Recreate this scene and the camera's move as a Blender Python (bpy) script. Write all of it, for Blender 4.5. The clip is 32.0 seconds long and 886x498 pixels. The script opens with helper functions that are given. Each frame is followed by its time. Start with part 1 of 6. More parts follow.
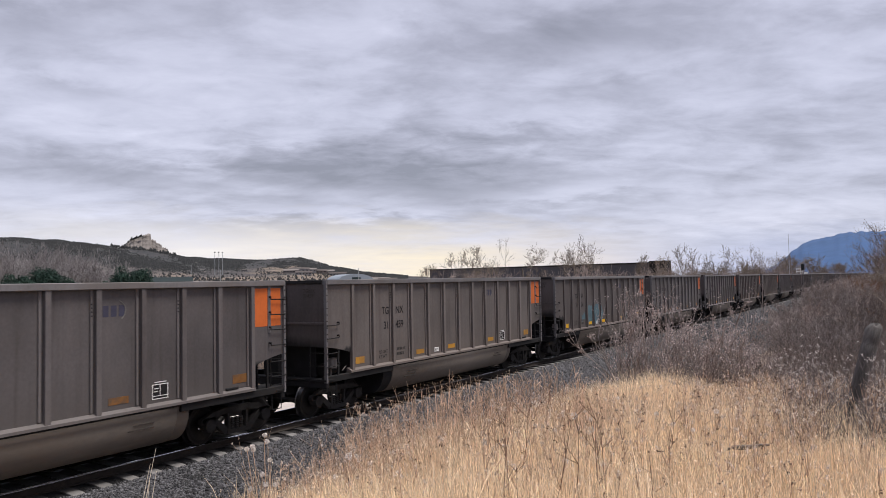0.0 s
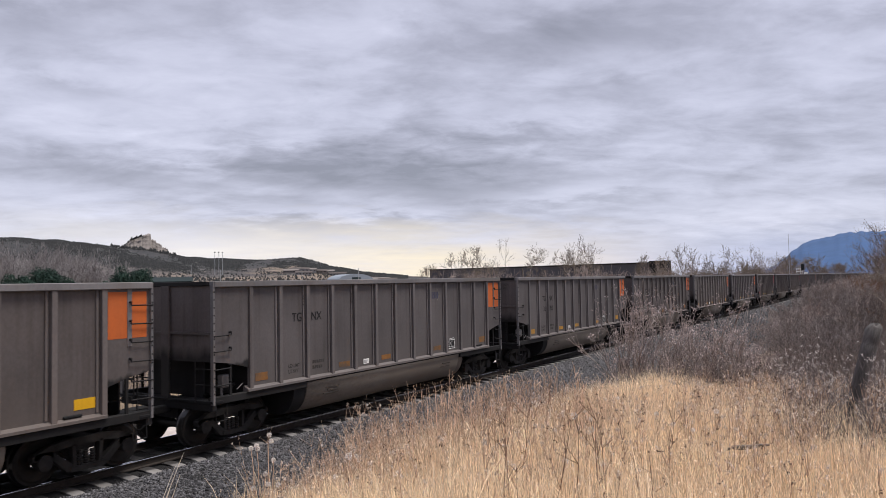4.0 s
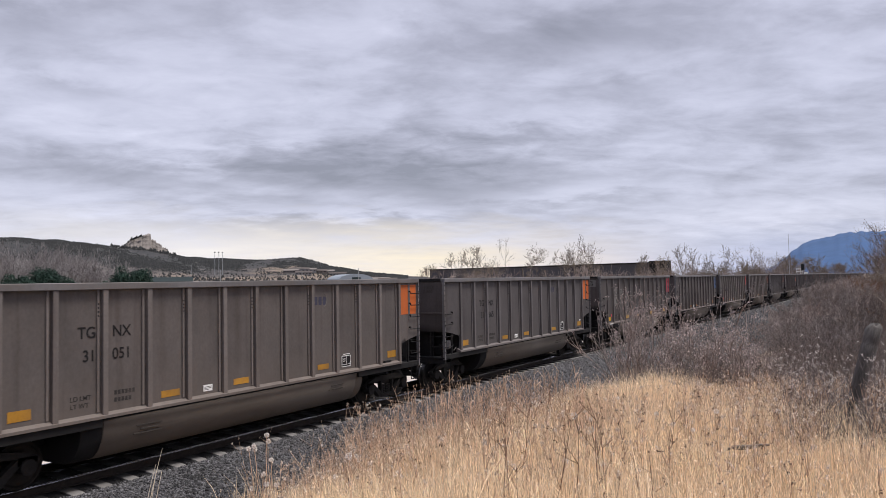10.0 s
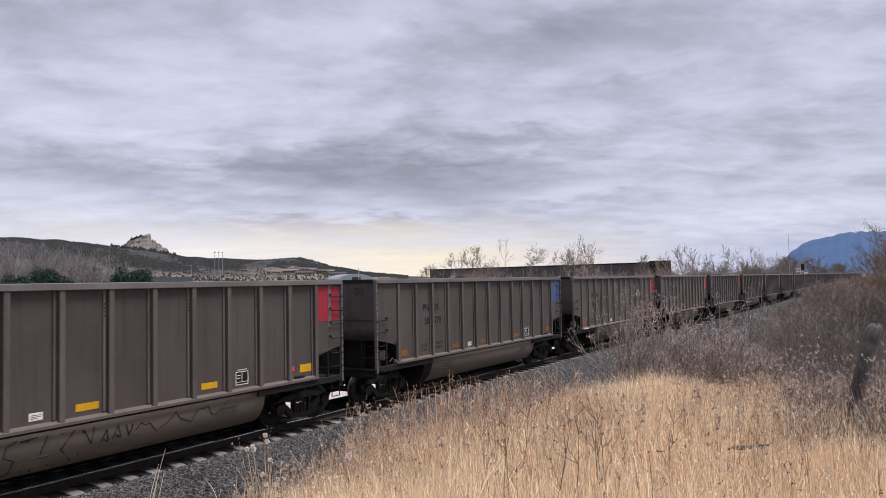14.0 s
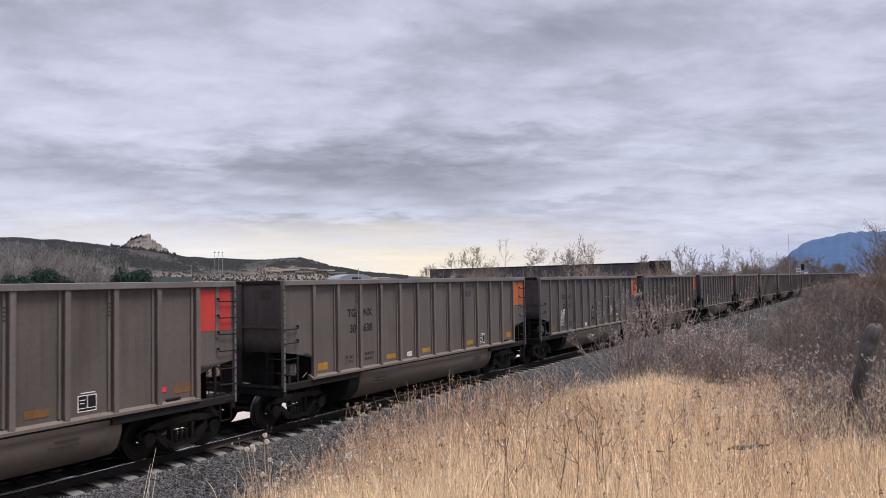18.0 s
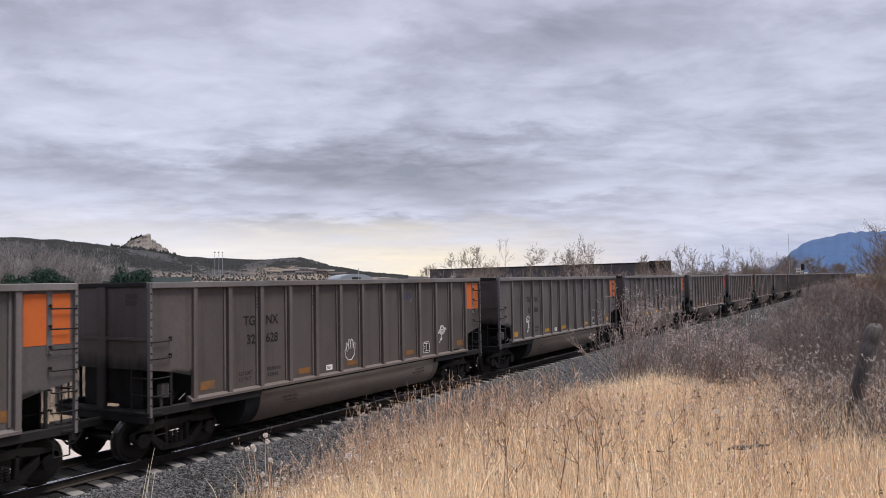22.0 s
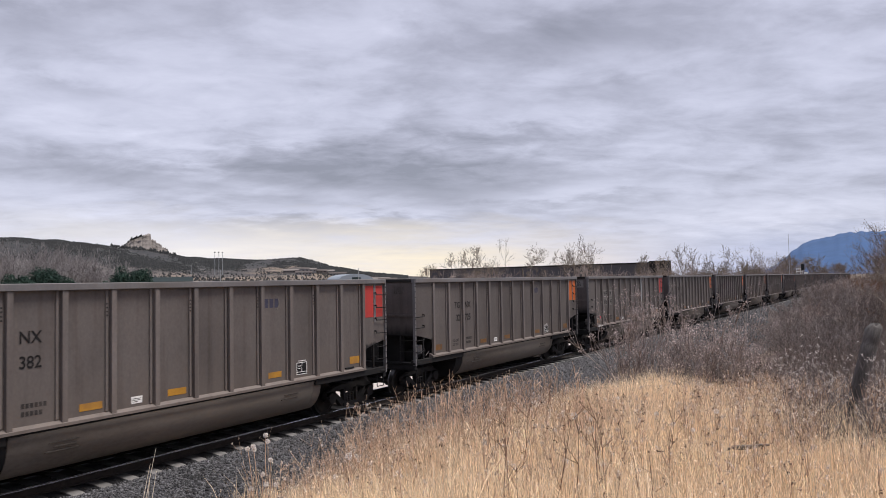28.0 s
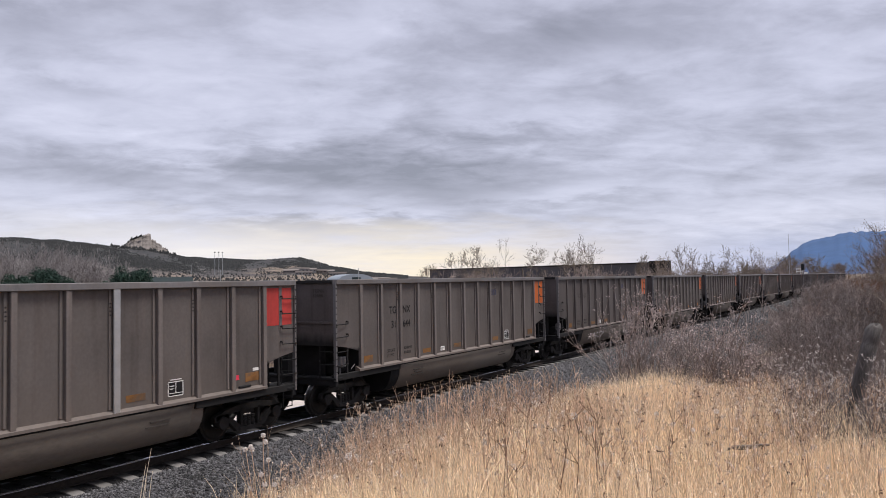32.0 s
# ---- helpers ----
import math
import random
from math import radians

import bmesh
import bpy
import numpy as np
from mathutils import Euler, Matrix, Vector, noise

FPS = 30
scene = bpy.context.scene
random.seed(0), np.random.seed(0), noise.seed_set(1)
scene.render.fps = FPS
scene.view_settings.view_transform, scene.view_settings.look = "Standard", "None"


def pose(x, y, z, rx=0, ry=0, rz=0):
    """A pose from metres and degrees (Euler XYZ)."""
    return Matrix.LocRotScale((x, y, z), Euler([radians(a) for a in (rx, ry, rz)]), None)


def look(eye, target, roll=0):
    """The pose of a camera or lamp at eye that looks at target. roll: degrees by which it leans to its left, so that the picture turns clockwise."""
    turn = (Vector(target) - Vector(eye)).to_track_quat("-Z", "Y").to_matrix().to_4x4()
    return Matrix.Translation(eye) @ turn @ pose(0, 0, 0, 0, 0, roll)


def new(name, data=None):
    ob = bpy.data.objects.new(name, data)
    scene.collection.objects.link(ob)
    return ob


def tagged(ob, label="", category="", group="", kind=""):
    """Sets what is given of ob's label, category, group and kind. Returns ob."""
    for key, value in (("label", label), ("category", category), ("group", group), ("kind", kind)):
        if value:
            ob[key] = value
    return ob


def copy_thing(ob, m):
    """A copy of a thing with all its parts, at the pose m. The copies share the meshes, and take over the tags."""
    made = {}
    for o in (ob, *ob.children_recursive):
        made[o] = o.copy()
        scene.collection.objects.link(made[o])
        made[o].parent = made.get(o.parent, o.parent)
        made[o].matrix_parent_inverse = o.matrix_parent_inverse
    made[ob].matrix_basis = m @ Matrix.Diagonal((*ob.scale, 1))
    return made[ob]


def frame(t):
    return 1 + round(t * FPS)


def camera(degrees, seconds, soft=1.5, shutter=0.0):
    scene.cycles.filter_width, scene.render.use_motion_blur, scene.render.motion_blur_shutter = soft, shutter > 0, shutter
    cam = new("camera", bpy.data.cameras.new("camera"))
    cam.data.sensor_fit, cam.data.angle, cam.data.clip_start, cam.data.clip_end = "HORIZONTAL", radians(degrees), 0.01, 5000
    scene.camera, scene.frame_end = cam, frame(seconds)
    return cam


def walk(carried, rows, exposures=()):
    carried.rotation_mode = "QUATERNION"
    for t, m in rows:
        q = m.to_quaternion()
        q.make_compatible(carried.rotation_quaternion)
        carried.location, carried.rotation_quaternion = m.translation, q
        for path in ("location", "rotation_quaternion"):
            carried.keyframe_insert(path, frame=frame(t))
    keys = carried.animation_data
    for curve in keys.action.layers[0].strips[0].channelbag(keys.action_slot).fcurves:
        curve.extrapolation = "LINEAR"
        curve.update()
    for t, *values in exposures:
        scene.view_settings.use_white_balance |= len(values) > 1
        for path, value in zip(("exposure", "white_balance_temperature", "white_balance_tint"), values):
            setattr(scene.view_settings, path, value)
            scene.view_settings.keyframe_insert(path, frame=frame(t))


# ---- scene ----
# The camera stands still on the bank beside the line. X runs along the track, Y away from the camera, Z = 0 on the rail heads.
EYE = (0.0, 0.0, 3.7013)
YAW, PITCH = 0.5292, 0.041
AIM = (math.cos(YAW) * math.cos(PITCH), math.sin(YAW) * math.cos(PITCH), 3.7013 + math.sin(PITCH))
cam = camera(60.24, 32.0, soft=0.7, shutter=0.1)
STAND = look(EYE, AIM, roll=-0.99)
walk(cam, [(0.0, STAND), (32.0, STAND)])

# ---- light ----
SUN_EL, SUN_AZ = radians(68), radians(-72)


def node(tree, kind, **values):
    n = tree.nodes.new(kind)
    for k, v in values.items():
        if k in n.inputs:
            n.inputs[k].default_value = v
        else:
            setattr(n, k, v)
    return n


def maths(tree, op, a, b=None, c=None, clamp=False):
    n = tree.nodes.new("ShaderNodeMath")
    n.operation, n.use_clamp = op, clamp
    for i, v in enumerate((a, b, c)):
        if v is None:
            continue
        if isinstance(v, (int, float)):
            n.inputs[i].default_value = v
        else:
            tree.links.new(v, n.inputs[i])
    return n.outputs[0]


def ramp(tree, fac, stops, interp="LINEAR"):
    n = tree.nodes.new("ShaderNodeValToRGB")
    n.color_ramp.interpolation = interp
    el = n.color_ramp.elements
    while len(el) < len(stops):
        el.new(0.5)
    for e, (p, c) in zip(el, stops):
        e.position, e.color = p, (*c, 1)
    tree.links.new(fac, n.inputs[0])
    return n.outputs[0]


def mix(tree, fac, a, b, blend="MIX"):
    n = tree.nodes.new("ShaderNodeMix")
    n.data_type, n.blend_type = "RGBA", blend
    for sock, v in ((n.inputs[0], fac), (n.inputs[6], a), (n.inputs[7], b)):
        if isinstance(v, (int, float)):
            sock.default_value = v
        elif isinstance(v, tuple):
            sock.default_value = (*v, 1)
        else:
            tree.links.new(v, sock)
    return n.outputs[2]


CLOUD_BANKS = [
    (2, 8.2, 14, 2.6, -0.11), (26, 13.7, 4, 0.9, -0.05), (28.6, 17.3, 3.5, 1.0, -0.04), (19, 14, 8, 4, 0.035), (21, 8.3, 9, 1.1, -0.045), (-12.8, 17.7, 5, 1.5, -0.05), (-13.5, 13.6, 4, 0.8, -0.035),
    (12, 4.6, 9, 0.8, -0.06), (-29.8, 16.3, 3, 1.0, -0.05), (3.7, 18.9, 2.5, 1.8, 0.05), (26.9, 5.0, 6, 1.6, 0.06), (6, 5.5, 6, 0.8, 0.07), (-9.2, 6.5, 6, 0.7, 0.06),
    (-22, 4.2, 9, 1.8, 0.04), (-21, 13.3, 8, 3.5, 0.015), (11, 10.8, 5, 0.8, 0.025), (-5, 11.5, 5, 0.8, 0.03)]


def build_world():
    w = bpy.data.worlds.new("overcast")
    scene.world = w
    w.use_nodes = True
    t = w.node_tree
    t.nodes.clear()
    out, bg = t.nodes.new("ShaderNodeOutputWorld"), t.nodes.new("ShaderNodeBackground")
    sky = node(t, "ShaderNodeTexSky", sky_type="NISHITA", sun_disc=False, sun_elevation=SUN_EL, sun_rotation=SUN_AZ)
    co = t.nodes.new("ShaderNodeTexCoord")
    turn = t.nodes.new("ShaderNodeVectorRotate")
    turn.rotation_type = "Z_AXIS"
    turn.inputs["Angle"].default_value = -YAW
    t.links.new(co.outputs["Generated"], turn.inputs["Vector"])
    sep = t.nodes.new("ShaderNodeSeparateXYZ")
    t.links.new(turn.outputs[0], sep.inputs[0])
    fx, fy, up = sep.outputs
    up = maths(t, "MAXIMUM", up, 0.0)
    deep = maths(t, "ADD", up, 0.16)
    cx, cy = maths(t, "DIVIDE", fx, deep), maths(t, "DIVIDE", fy, deep)

    def cloud(scale_x, scale_y, detail, rough, seed, warp=0.6):
        c = t.nodes.new("ShaderNodeCombineXYZ")
        t.links.new(maths(t, "MULTIPLY", cx, scale_x), c.inputs[0])
        t.links.new(maths(t, "MULTIPLY_ADD", cy, scale_y, maths(t, "MULTIPLY", cx, 0.18)), c.inputs[1])
        c.inputs[2].default_value = seed
        n = node(t, "ShaderNodeTexNoise", Scale=1.0, Detail=detail, Roughness=rough, Distortion=warp)
        t.links.new(c.outputs[0], n.inputs["Vector"])
        return n.outputs["Fac"]

    big, mid, fine = cloud(0.8, 0.6, 5, 0.55, 3.7, 0.3), cloud(2.2, 1.6, 6, 0.56, 8.1, 0.3), cloud(6.0, 4.4, 6, 0.58, 1.3, 0.3)
    body = maths(t, "MULTIPLY_ADD", big, 0.20, 0.492 - 0.10 - 0.13 - 0.085)
    body = maths(t, "MULTIPLY_ADD", mid, 0.26, body)
    body = maths(t, "MULTIPLY_ADD", fine, 0.17, body)
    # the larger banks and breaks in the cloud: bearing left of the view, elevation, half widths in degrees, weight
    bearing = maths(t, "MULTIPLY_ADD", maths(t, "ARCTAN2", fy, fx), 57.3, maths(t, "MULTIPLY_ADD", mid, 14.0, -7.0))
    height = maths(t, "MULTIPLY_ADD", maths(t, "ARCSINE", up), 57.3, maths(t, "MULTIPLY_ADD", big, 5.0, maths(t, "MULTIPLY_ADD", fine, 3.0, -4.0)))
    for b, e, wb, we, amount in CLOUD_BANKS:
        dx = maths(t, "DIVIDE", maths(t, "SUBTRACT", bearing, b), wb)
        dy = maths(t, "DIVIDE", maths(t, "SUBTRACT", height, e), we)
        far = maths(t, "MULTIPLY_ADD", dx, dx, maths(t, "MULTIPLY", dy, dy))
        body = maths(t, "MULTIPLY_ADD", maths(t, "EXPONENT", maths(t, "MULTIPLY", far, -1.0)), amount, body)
    grey = ramp(t, body, [(0.37, (0.275, 0.28, 0.345)), (0.44, (0.40, 0.405, 0.50)), (0.51, (0.56, 0.57, 0.70)), (0.60, (0.72, 0.73, 0.88))])
    # the clear strip of warm light under the cloud's edge, cooler towards the mountain
    warm = ramp(t, maths(t, "MULTIPLY_ADD", fy, 1.0, 0.5), [(0.0, (0.42, 0.48, 0.72)), (0.16, (0.50, 0.54, 0.74)), (0.34, (0.86, 0.78, 0.74)), (0.52, (1.0, 0.88, 0.70)), (0.8, (0.92, 0.87, 0.86)), (1.0, (0.74, 0.72, 0.77))])
    lift = maths(t, "MULTIPLY_ADD", fy, -0.045, maths(t, "MULTIPLY_ADD", mid, 0.10, -0.062))
    edge = maths(t, "SUBTRACT", 1.0, maths(t, "DIVIDE", maths(t, "ADD", up, lift), 0.075), clamp=True)
    col = mix(t, maths(t, "MULTIPLY", edge, 0.92), grey, warm)
    col = mix(t, 0.012, col, sky.outputs[0], "ADD")
    t.links.new(col, bg.inputs["Color"])
    bg.inputs["Strength"].default_value = 1.0
    t.links.new(bg.outputs[0], out.inputs[0])


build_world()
sun = new("sun", bpy.data.lights.new("sun", "SUN"))
sun.data.energy, sun.data.angle, sun.data.color = 4.2, radians(22), (1.0, 0.95, 0.88)
sun.matrix_world = look((math.cos(SUN_AZ) * math.cos(SUN_EL) * 50, math.sin(SUN_AZ) * math.cos(SUN_EL) * 50, math.sin(SUN_EL) * 50), (0, 0, 0))

# ---- materials ----
MATS = {}


def material(name, base, rough=0.7, metal=0.0, dark=0.6, light=1.25, scale=3.0, fine=40.0, bump=0.2, bump_scale=60.0, stretch=(1, 1, 1), tint=None, tint_amount=0.5, random=0.0, island=0.0, thin=0.0, gloss=0.25):
    """A surface with broad stains and fine grain. tint: a second colour that comes through in patches."""
    if name in MATS:
        return MATS[name]
    m = MATS[name] = bpy.data.materials.new(name)
    m.use_nodes = True
    t = m.node_tree
    p = t.nodes["Principled BSDF"]
    co = t.nodes.new("ShaderNodeTexCoord")
    mp = t.nodes.new("ShaderNodeMapping")
    mp.inputs["Scale"].default_value = stretch
    t.links.new(co.outputs["Object"], mp.inputs[0])
    vec = mp.outputs[0]
    if random or island:
        info = t.nodes.new("ShaderNodeObjectInfo").outputs["Random"] if random else t.nodes.new("ShaderNodeNewGeometry").outputs["Random Per Island"]
        if random:
            sh = t.nodes.new("ShaderNodeVectorMath")
            sh.operation = "ADD"
            t.links.new(vec, sh.inputs[0])
            t.links.new(maths(t, "MULTIPLY", info, 37.0), sh.inputs[1])
            vec = sh.outputs[0]

    def grain(s, d):
        n = node(t, "ShaderNodeTexNoise", Scale=s, Detail=d, Roughness=0.6)
        t.links.new(vec, n.inputs["Vector"])
        return n.outputs["Fac"]

    a, b = grain(scale, 5), grain(fine, 3)
    mixd = maths(t, "ADD", maths(t, "MULTIPLY", a, 0.65), maths(t, "MULTIPLY", b, 0.35))
    lo, hi = tuple(c * dark for c in base), tuple(min(1, c * light) for c in base)
    col = ramp(t, mixd, [(0.32, lo), (0.5, base), (0.68, hi)])
    if tint:
        patch = ramp(t, grain(scale * 0.6 + 0.13, 6), [(0.48, (0, 0, 0)), (0.62, (1, 1, 1))])
        col = mix(t, maths(t, "MULTIPLY", patch, tint_amount), col, tint)
    if random or island:
        amount = random or island
        v = maths(t, "MULTIPLY_ADD", info, amount, 1 - amount / 2)
        hsv = t.nodes.new("ShaderNodeHueSaturation")
        t.links.new(col, hsv.inputs["Color"])
        t.links.new(v, hsv.inputs["Value"])
        col = hsv.outputs[0]
    t.links.new(col, p.inputs["Base Color"])
    p.inputs["Metallic"].default_value = metal
    p.inputs["Specular IOR Level"].default_value = gloss
    t.links.new(maths(t, "MULTIPLY_ADD", b, 0.25, rough - 0.12, clamp=True), p.inputs["Roughness"])
    if thin:
        # dry blades let light through
        tr, mx = t.nodes.new("ShaderNodeBsdfTranslucent"), t.nodes.new("ShaderNodeMixShader")
        mx.inputs[0].default_value = thin
        t.links.new(col, tr.inputs[0])
        t.links.new(p.outputs[0], mx.inputs[1])
        t.links.new(tr.outputs[0], mx.inputs[2])
        t.links.new(mx.outputs[0], t.nodes["Material Output"].inputs[0])
    if bump:
        n = node(t, "ShaderNodeTexNoise", Scale=bump_scale, Detail=4)
        t.links.new(vec, n.inputs["Vector"])
        bp = node(t, "ShaderNodeBump", Strength=bump, Distance=0.01)
        t.links.new(n.outputs["Fac"], bp.inputs["Height"])
        t.links.new(bp.outputs[0], p.inputs["Normal"])
    return m


FRAME = material("dusty_aluminium", (0.150, 0.143, 0.148), 0.62, 0.1, 0.7, 1.25, 0.8, 25, 0.08, 90, (1, 1, 0.4), (0.12, 0.10, 0.088), 0.5, random=0.2)
GRIMY = material("grimy_black_steel", (0.012, 0.0115, 0.0125), 0.85, 0.0, 0.5, 1.5, 2.0, 30, 0.2, 60, random=0.2)
SILL = material("dark_sill_steel", (0.014, 0.013, 0.0135), 0.8, 0.0, 0.6, 1.4, 1.5, 25, 0.15, 60, random=0.2)
TUB = material("dusty_tub", (0.155, 0.134, 0.116), 0.6, 0.1, 0.65, 1.25, 0.45, 16, 0.1, 60, (0.5, 1, 1), (0.135, 0.108, 0.086), 0.6, random=0.2)
TRUCK = material("cast_steel_truck", (0.021, 0.019, 0.0185), 0.85, 0.0, 0.5, 1.5, 4.0, 35, 0.25, 50, random=0.2)
WHEEL = material("wheel_steel", (0.012, 0.011, 0.011), 0.5, 0.3, 0.5, 1.5, 4.0, 30, 0.1, 50)
RIM = material("worn_wheel_rim", (0.07, 0.068, 0.07), 0.30, 0.9, 0.7, 1.2, 6, 60, 0.02, 90)
TREAD = material("polished_tread", (0.55, 0.55, 0.57), 0.18, 1.0, 0.85, 1.1, 6, 60, 0.02, 90)


def car_paint(name, base, dust, soot=None, streaks=1.0):
    """Old paint under coal dust: run-down streaks, brown dust towards the sill, and soot up to a ragged height (soot: height, depth)."""
    m = bpy.data.materials.new(name)
    m.use_nodes = True
    t = m.node_tree
    p = t.nodes["Principled BSDF"]
    co = t.nodes.new("ShaderNodeTexCoord").outputs["Object"]
    rnd = t.nodes.new("ShaderNodeObjectInfo").outputs["Random"]
    sep = t.nodes.new("ShaderNodeSeparateXYZ")
    t.links.new(co, sep.inputs[0])
    z = sep.outputs[2]

    def grain(sx, sz, detail, rough=0.6):
        mp = t.nodes.new("ShaderNodeMapping")
        mp.inputs["Scale"].default_value = (sx, sx, sz)
        t.links.new(co, mp.inputs[0])
        sh = t.nodes.new("ShaderNodeVectorMath")
        t.links.new(mp.outputs[0], sh.inputs[0])
        t.links.new(maths(t, "MULTIPLY", rnd, 41.0), sh.inputs[1])
        n = node(t, "ShaderNodeTexNoise", Scale=1.0, Detail=detail, Roughness=rough)
        t.links.new(sh.outputs[0], n.inputs["Vector"])
        return n.outputs["Fac"]

    broad, streak, fine = grain(0.6, 0.35, 4), grain(5.0, 0.22, 4), grain(22.0, 14.0, 3)
    col = ramp(t, broad, [(0.33, tuple(c * 0.80 for c in base)), (0.5, base), (0.68, tuple(c * 1.18 for c in base))])
    runs = ramp(t, streak, [(0.30, (0.74, 0.70, 0.68)), (0.48, (1, 1, 1)), (0.60, (1.0, 1.0, 1.0)), (0.75, (1.16, 1.13, 1.10))])
    col = mix(t, 0.8 * streaks, col, runs, "MULTIPLY")
    col = mix(t, 0.35, col, ramp(t, fine, [(0.3, (0.7, 0.7, 0.7)), (0.7, (1.25, 1.25, 1.25))]), "MULTIPLY")
    low = maths(t, "DIVIDE", maths(t, "SUBTRACT", maths(t, "MULTIPLY_ADD", streak, 1.6, 1.35), z), 1.3, clamp=True)
    col = mix(t, maths(t, "MULTIPLY", low, 0.7), col, dust)
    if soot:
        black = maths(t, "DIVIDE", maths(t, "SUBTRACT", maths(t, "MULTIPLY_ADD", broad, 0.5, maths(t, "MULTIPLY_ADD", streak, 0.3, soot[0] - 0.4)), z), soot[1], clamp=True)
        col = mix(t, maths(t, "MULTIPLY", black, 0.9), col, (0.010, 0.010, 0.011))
    v = maths(t, "MULTIPLY_ADD", rnd, 0.14, 0.93)
    hsv = t.nodes.new("ShaderNodeHueSaturation")
    t.links.new(col, hsv.inputs["Color"])
    t.links.new(v, hsv.inputs["Value"])
    t.links.new(hsv.outputs[0], p.inputs["Base Color"])
    t.links.new(maths(t, "MULTIPLY_ADD", streak, 0.3, 0.5), p.inputs["Roughness"])
    p.inputs["Specular IOR Level"].default_value = 0.25
    n = node(t, "ShaderNodeTexNoise", Scale=0.9, Detail=2)
    t.links.new(co, n.inputs["Vector"])
    bp = node(t, "ShaderNodeBump", Strength=0.25, Distance=0.05)
    t.links.new(n.outputs["Fac"], bp.inputs["Height"])
    t.links.new(bp.outputs[0], p.inputs["Normal"])
    return m


# three shades of car side, as the dust lies on them: sheet, corner sheet, rib
SHADES = {}
for shade, base, dust in (("grey", (0.091, 0.0815, 0.083), (0.097, 0.085, 0.080)), ("brown", (0.082, 0.0705, 0.069), (0.090, 0.073, 0.065)), ("tan", (0.105, 0.091, 0.087), (0.118, 0.096, 0.084))):
    rib_base = tuple(1.32 * c for c in base)
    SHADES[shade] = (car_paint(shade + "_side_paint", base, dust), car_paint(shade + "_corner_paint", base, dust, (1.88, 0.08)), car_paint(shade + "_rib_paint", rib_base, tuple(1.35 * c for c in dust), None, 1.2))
PANEL, CORNER, RIBS_DUST = SHADES["grey"]
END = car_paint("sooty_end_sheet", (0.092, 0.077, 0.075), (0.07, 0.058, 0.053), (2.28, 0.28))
ORANGE = material("orange_paint", (0.50, 0.115, 0.026), 0.6, 0.0, 0.75, 1.12, 1.2, 22, 0.06, 80, (1, 1, 0.4), (0.36, 0.10, 0.035), 0.4, random=0.15)
RED = material("red_paint", (0.42, 0.045, 0.04), 0.6, 0.0, 0.7, 1.15, 1.2, 22, 0.06, 80, (1, 1, 0.4), (0.24, 0.04, 0.035), 0.4, random=0.25)
CRIMSON = material("crimson_paint", (0.30, 0.025, 0.045), 0.6, 0.0, 0.7, 1.15, 1.2, 22, 0.06, 80, (1, 1, 0.4))
BLUE = material("blue_paint", (0.045, 0.10, 0.24), 0.6, 0.0, 0.7, 1.15, 1.2, 22, 0.06, 80, (1, 1, 0.4))
YELLOW = material("yellow_reflector", (0.40, 0.20, 0.03), 0.5, 0.0, 0.7, 1.15, 3, 30, 0.04, 80, (1, 1, 1), (0.24, 0.13, 0.05), 0.6, random=0.2)
BRIGHT = material("clean_yellow_reflector", (0.62, 0.34, 0.015), 0.45, 0.0, 0.85, 1.1, 3, 30, 0.02, 80, random=0.1)
DULL = material("dusty_orange_reflector", (0.20, 0.092, 0.030), 0.6, 0.0, 0.6, 1.2, 4, 30, 0.04, 80, (1, 1, 1), (0.11, 0.075, 0.052), 0.9, random=0.3)
DOT = material("bright_red_paint", (0.70, 0.05, 0.09), 0.5, 0.0, 0.85, 1.1, 3, 30, 0.02, 80)
WHITE = material("white_stencil", (0.72, 0.71, 0.70), 0.6, 0.0, 0.85, 1.1, 5, 40, 0.03, 80)
BLACK = material("black_stencil", (0.011, 0.010, 0.011), 0.7, 0.0, 0.7, 1.3, 5, 40, 0.03, 80)
STENCIL = material("worn_stencil", (0.034, 0.030, 0.029), 0.7, 0.0, 0.6, 1.6, 5, 40, 0.03, 80, tint=(0.07, 0.06, 0.055), tint_amount=0.8)
FADED = material("faded_stencil", (0.055, 0.047, 0.042), 0.7, 0.0, 0.7, 1.3, 5, 40, 0.03, 80)
PATCH = material("grey_patch_paint", (0.17, 0.157, 0.148), 0.7, 0.0, 0.8, 1.2, 2, 30, 0.03, 80)
LOGO = material("faded_blue_logo", (0.050, 0.049, 0.078), 0.7, 0.0, 0.8, 1.2, 3, 30, 0.03, 80)
CHALK = material("white_spray_paint", (0.60, 0.59, 0.60), 0.7, 0.0, 0.8, 1.1, 8, 60, 0.03, 80)
TEAL = material("faded_teal_spray", (0.075, 0.125, 0.150), 0.7, 0.0, 0.7, 1.3, 2, 20, 0.03, 80)
CONCRETE = material("concrete_tie", (0.19, 0.180, 0.176), 0.85, 0, 0.7, 1.2, 4, 60, 0.3, 70, random=0.3)


